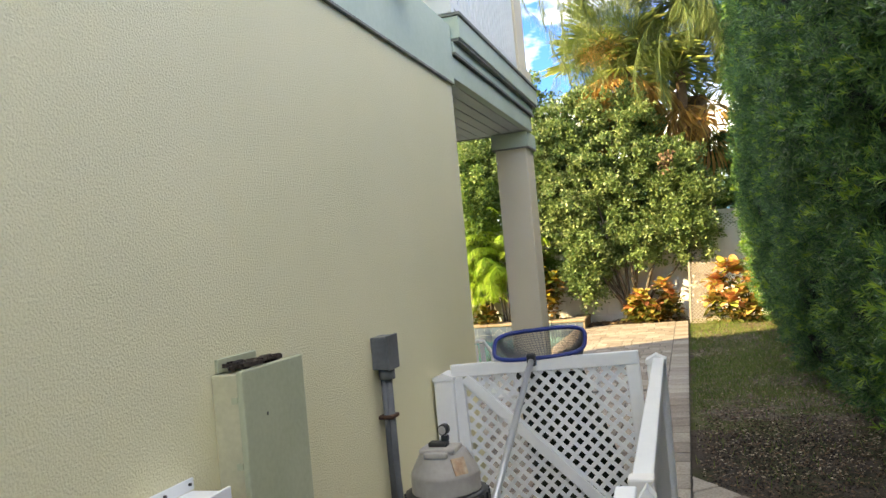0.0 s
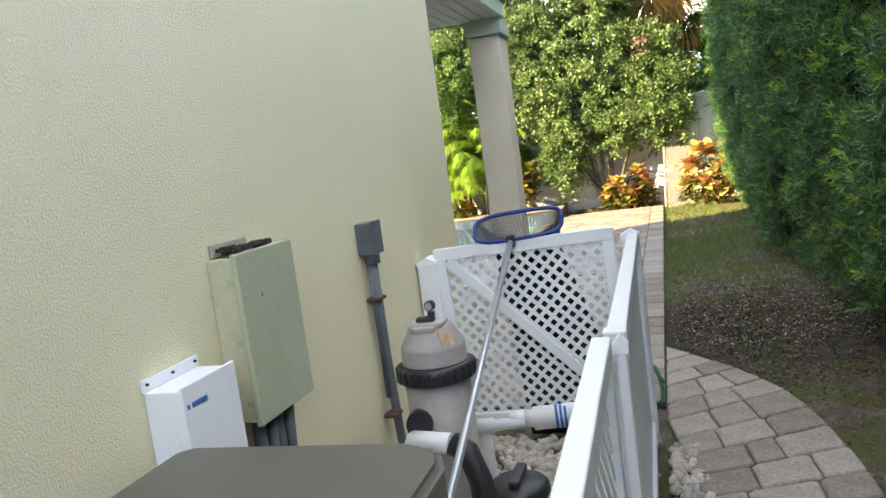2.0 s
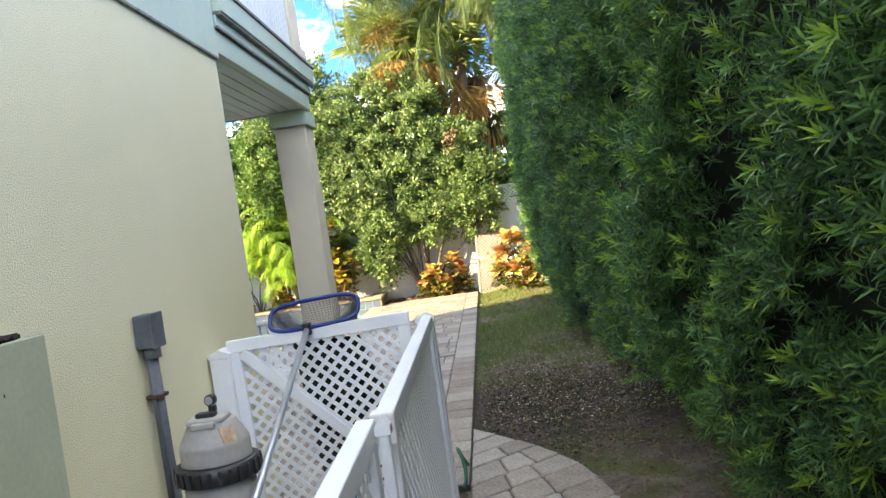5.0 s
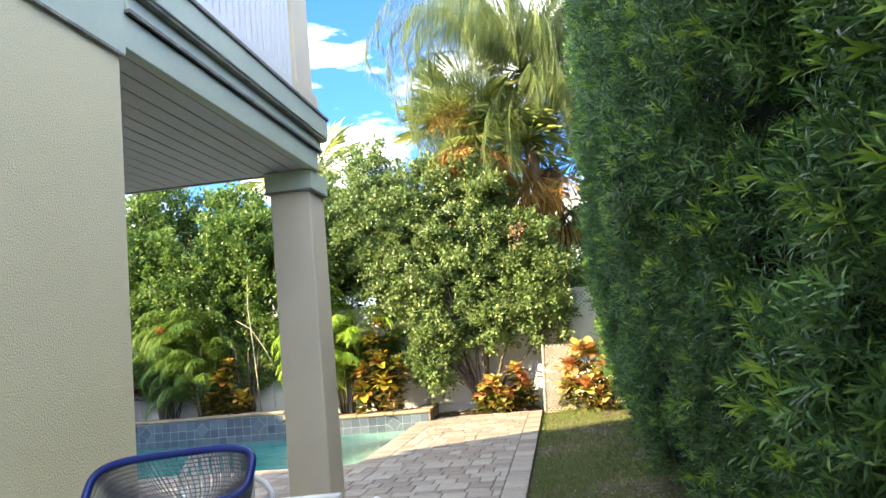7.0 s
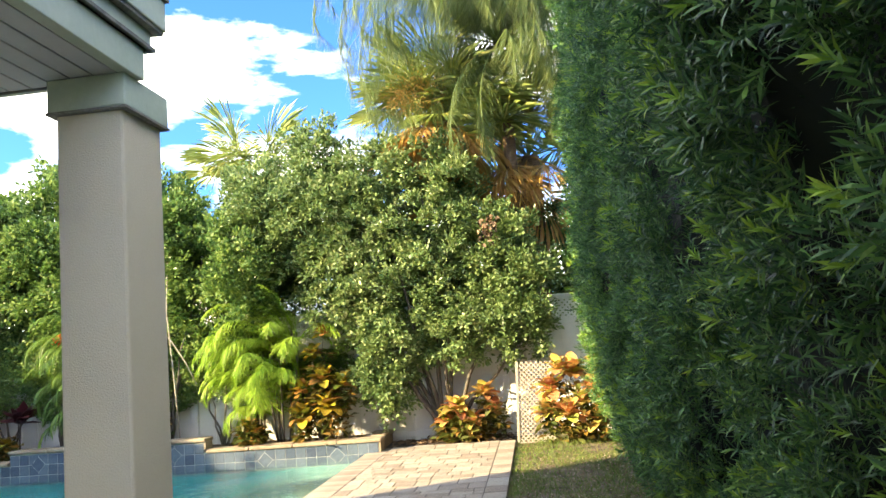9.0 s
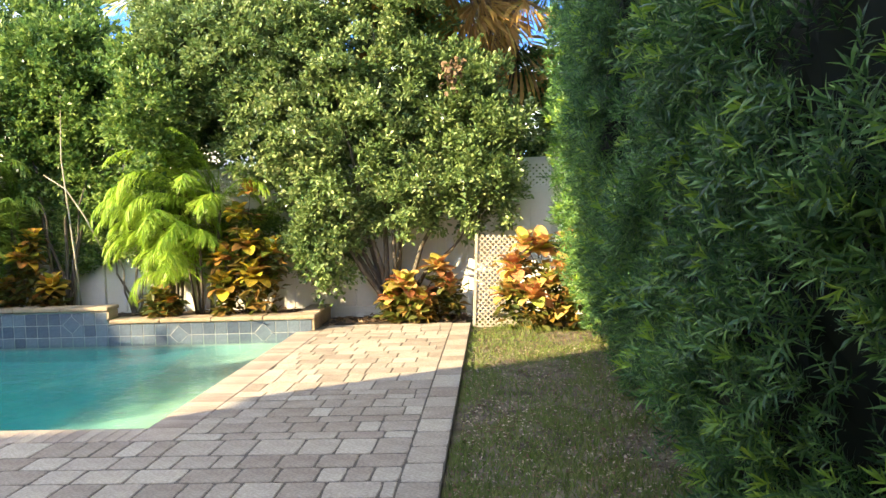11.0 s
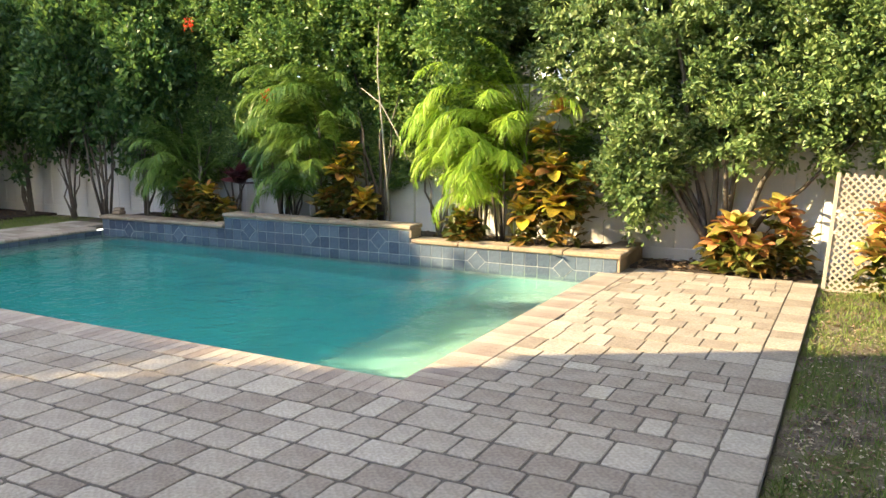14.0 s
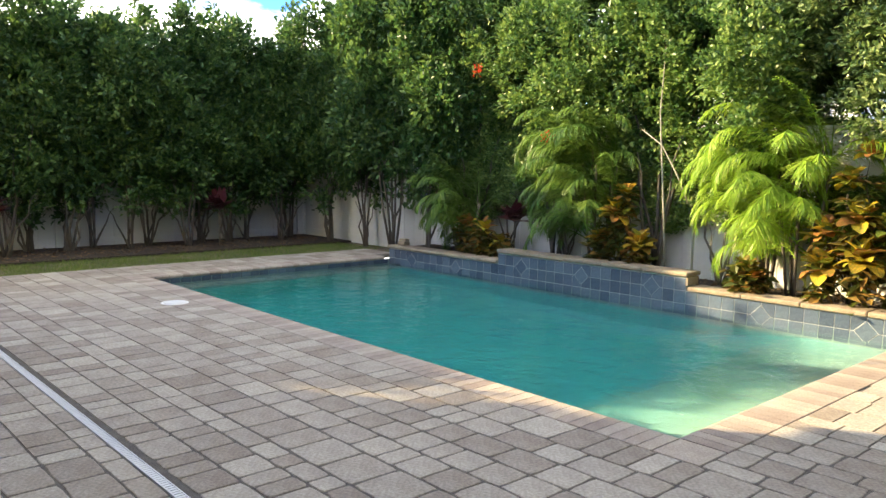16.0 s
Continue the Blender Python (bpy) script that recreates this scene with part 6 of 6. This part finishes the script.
# bullnose coping, narrow stones laid across the edge
coping = tagged(new("pool_coping"), "narrow bullnose coping stones along the pool", "coping", kind="structure")
prof = [(-0.30, -0.05), (-0.30, -0.004), (-0.295, 0.0), (-0.012, 0.0), (0.012, -0.008), (0.024, -0.025), (0.020, -0.045), (0.0, -0.055)]
cb_ = bmesh.new()
prism(cb_, prof, "x", -0.0475, 0.0475)
cop_me = finish(cb_, "coping_stone", COPING)
n = int((POOL_X1 - POOL_X0) / 0.1)
for k in range(n):
    part("stone", cop_me, None, coping).matrix_local = pose(POOL_X1 - (k + 0.5) * 0.1, POOL_Y0, 0.002)
for k in range(int((POOL_Y1 - POOL_Y0 - 0.02) / 0.1)):
    part("stone", cop_me, None, coping).matrix_local = pose(POOL_X1, POOL_Y0 + (k + 0.5) * 0.1, 0.002, 0, 0, 90)
    part("stone", cop_me, None, coping).matrix_local = pose(POOL_X0, POOL_Y0 + (k + 0.5) * 0.1, 0.002, 0, 0, -90)
for x, a in ((POOL_X1 + 0.15, 0), (POOL_X0 - 0.15, 0)):
    part("stone", finish(boxes(((-0.147, -0.147, -0.05), (0.147, 0.147, 0.002)), bevel=0.006), "corner_stone", COPING), None, coping).matrix_local = pose(x, POOL_Y0 - 0.15, 0)


def paver_mesh(w, d, seed, mat):
    """A tumbled paver with worn, wavy edges."""
    rr = random.Random(seed)
    bm = bmesh.new()
    nseg = 4
    ring = []
    hw, hd = w / 2 - 0.003, d / 2 - 0.003
    corners = [(-hw, -hd), (hw, -hd), (hw, hd), (-hw, hd)]
    for i in range(4):
        a, b = corners[i], corners[(i + 1) % 4]
        for k in range(nseg):
            t = k / nseg
            x, y = a[0] + (b[0] - a[0]) * t, a[1] + (b[1] - a[1]) * t
            pull = rr.uniform(0.008, 0.016) if k == 0 else rr.uniform(0, 0.0065)
            ln = math.hypot(x, y)
            ring.append((x - x / ln * pull, y - y / ln * pull))
    lo = [bm.verts.new((x, y, -0.03)) for x, y in ring]
    mid = [bm.verts.new((x, y, -0.003)) for x, y in ring]
    up = [bm.verts.new((x * (1 - 0.005 / hw), y * (1 - 0.005 / hd), 0.0)) for x, y in ring]
    k = len(ring)
    for i in range(k):
        bm.faces.new((lo[i], lo[(i + 1) % k], mid[(i + 1) % k], mid[i]))
        bm.faces.new((mid[i], mid[(i + 1) % k], up[(i + 1) % k], up[i]))
    bm.faces.new(up)
    return bm


paver_cache = {}


def paver_of(w, d, v):
    key = (round(w, 3), round(d, 3), v)
    if key not in paver_cache:
        paver_cache[key] = finish(paver_mesh(w, d, hash(key) % 9999, PAVER), "paver", PAVER)
    return paver_cache[key]


slots_ = []
rr = random.Random(77)


def lay(xa, xb, ya, yb, along="y"):
    """Courses of mixed pavers filling a rectangle, running along one axis."""
    u0, u1, v0, v1 = (ya, yb, xa, xb) if along == "y" else (xa, xb, ya, yb)
    v = v0
    while v < v1 - 0.05:
        d = min(rr.choice((0.235, 0.235, 0.235, 0.155, 0.31)), v1 - v)
        if v1 - v - d < 0.08:
            d = v1 - v
        u = u0 - rr.uniform(0, 0.15)
        while u < u1 - 0.03:
            w = rr.choice((0.155, 0.235, 0.235, 0.31))
            a, b = max(u, u0), min(u + w, u1)
            if u1 - b < 0.07:
                b = u1
            if b - a > 0.04:
                c = ((v + v + d) / 2, (a + b) / 2) if along == "y" else ((a + b) / 2, (v + v + d) / 2)
                slots_.append((c[0], c[1], d if along == "y" else b - a, b - a if along == "y" else d))
            u = b if b == u1 else u + w
        v += d


EDGE = 0.235
lay(DECK_X0, DECK_X1 - EDGE, 3.99, POOL_Y0 - 0.30, "x")
lay(DECK_X0, DECK_X1 - EDGE, DECK_Y0, 3.89, "x")
lay(POOL_X1 + 0.30, DECK_X1 - EDGE, POOL_Y0 - 0.30, DECK_Y1, "x")
lay(DECK_X0, POOL_X0 - 0.30, POOL_Y0 - 0.30, DECK_Y1, "x")
y = DECK_Y0
while y < DECK_Y1 - 0.1:
    w = rr.choice((0.235, 0.31, 0.31))
    w = min(w, DECK_Y1 - y)
    slots_.append((DECK_X1 - EDGE / 2, y + w / 2, EDGE, w))
    y += w
near = sorted(slots_, key=lambda s: math.hypot((s[0] + 0.4) * 0.8, s[1] - 4.6))
rest_parts = []
for k, (x, y, w, d) in enumerate(near):
    lift = rr.uniform(-0.001, 0.0008)
    tilt = (rr.uniform(-0.12, 0.12), rr.uniform(-0.12, 0.12), rr.uniform(-0.7, 0.7))
    if k < 300:
        v = k % 3
        part("paver", paver_of(w, d, v), None, pavement).matrix_local = pose(x, y, lift, *tilt)
    else:
        rest_parts.append((x, y, w, d, lift, tilt))
RV = [(-1, -1, -1.0), (1, -1, -1.0), (1, 1, -1.0), (-1, 1, -1.0), (-0.975, -0.975, 0), (0.975, -0.975, 0), (0.975, 0.975, 0), (-0.975, 0.975, 0)]
RF = [(0, 1, 5, 4), (1, 2, 6, 5), (2, 3, 7, 6), (3, 0, 4, 7), (4, 5, 6, 7)]
ms, ls_ = [], []
for x, y, w, d, lift, tilt in rest_parts:
    ms.append(np.array(pose(0, 0, 0, *tilt).to_3x3()) @ np.diag([w / 2 - 0.004, d / 2 - 0.004, 0.014]))
    ls_.append((x, y, lift))
tagged(part("pavers", scatter("pavers", RV, RF, np.array(ms), np.array(ls_), PAVER_REST), None, pavement), kind="stuff")

# curved path round the enclosure: rows laid across it, each a little askew
path = tagged(new("path"), "curved tumbled paver path beside the enclosure", "path", kind="structure")
ACROSS = [((1.169, 0.84), (1.20, 0.79)), ((1.169, 0.36), (1.39, 0.56)), ((1.169, -0.10), (1.62, 0.23)), ((1.169, -0.55), (1.80, -0.12)), ((1.235, -0.94), (1.915, -0.56)), ((1.30, -1.42), (1.98, -1.16)), ((1.35, -2.2), (2.0, -2.1)), ((1.30, -3.4), (2.0, -3.4)), ((1.25, -6.0), (2.0, -6.0))]
bed2 = bmesh.new()
for (a, d), (b, c) in zip(ACROSS, ACROSS[1:]):
    bed2.faces.new([bed2.verts.new((*p, -0.018)) for p in (a, d, c, b)])
bmesh.ops.recalc_face_normals(bed2, faces=bed2.faces[:])
part("bedding", bed2, JOINT, path)


def row_line(t):
    """Ends of the joint at t metres down the path's middle."""
    for (a, d), (b, c) in zip(ACROSS, ACROSS[1:]):
        a, b, c, d = Vector(a), Vector(b), Vector(c), Vector(d)
        g = ((b + c) / 2 - (a + d) / 2).length
        if t <= g:
            return a.lerp(b, t / g), d.lerp(c, t / g)
        t -= g
    return b, c


t = 0.0
while t < 6.5:
    step = rr.choice((0.21, 0.24, 0.24, 0.27))
    (a, d), (b, c) = row_line(t), row_line(t + step)
    t += step
    wide = ((d - a).length + (c - b).length) / 2
    n = max(1, round(wide / 0.225))
    cuts = [0.0] + [(k + rr.uniform(-0.22, 0.22)) / n for k in range(1, n)] + [1.0]
    for s0, s1 in zip(cuts, cuts[1:]):
        quad = [a.lerp(d, s0), a.lerp(d, s1), b.lerp(c, s1), b.lerp(c, s0)]
        mid = sum(quad, Vector((0, 0))) / 4
        ring = []
        for k in range(4):
            p, q = quad[k] - mid, quad[(k + 1) % 4] - mid
            for u in (0.06, 0.5, 0.94):
                e = p.lerp(q, u)
                ring.append(e * (1 - rr.uniform(0.004, 0.010) / max(0.04, e.length)))
        z = rr.uniform(-0.004, 0.001)
        bm = bmesh.new()
        lo, mi, up = [[bm.verts.new((*(e * f), h)) for e in ring] for f, h in ((1.0, -0.03), (1.0, -0.007 + z), (0.93, z))]
        for k in range(12):
            bm.faces.new((lo[k], lo[(k + 1) % 12], mi[(k + 1) % 12], mi[k]))
            bm.faces.new((mi[k], mi[(k + 1) % 12], up[(k + 1) % 12], up[k]))
        bm.faces.new(up)
        bmesh.ops.recalc_face_normals(bm, faces=bm.faces[:])
        part("paver", bm, PAVER, path).location = (*mid, 0)
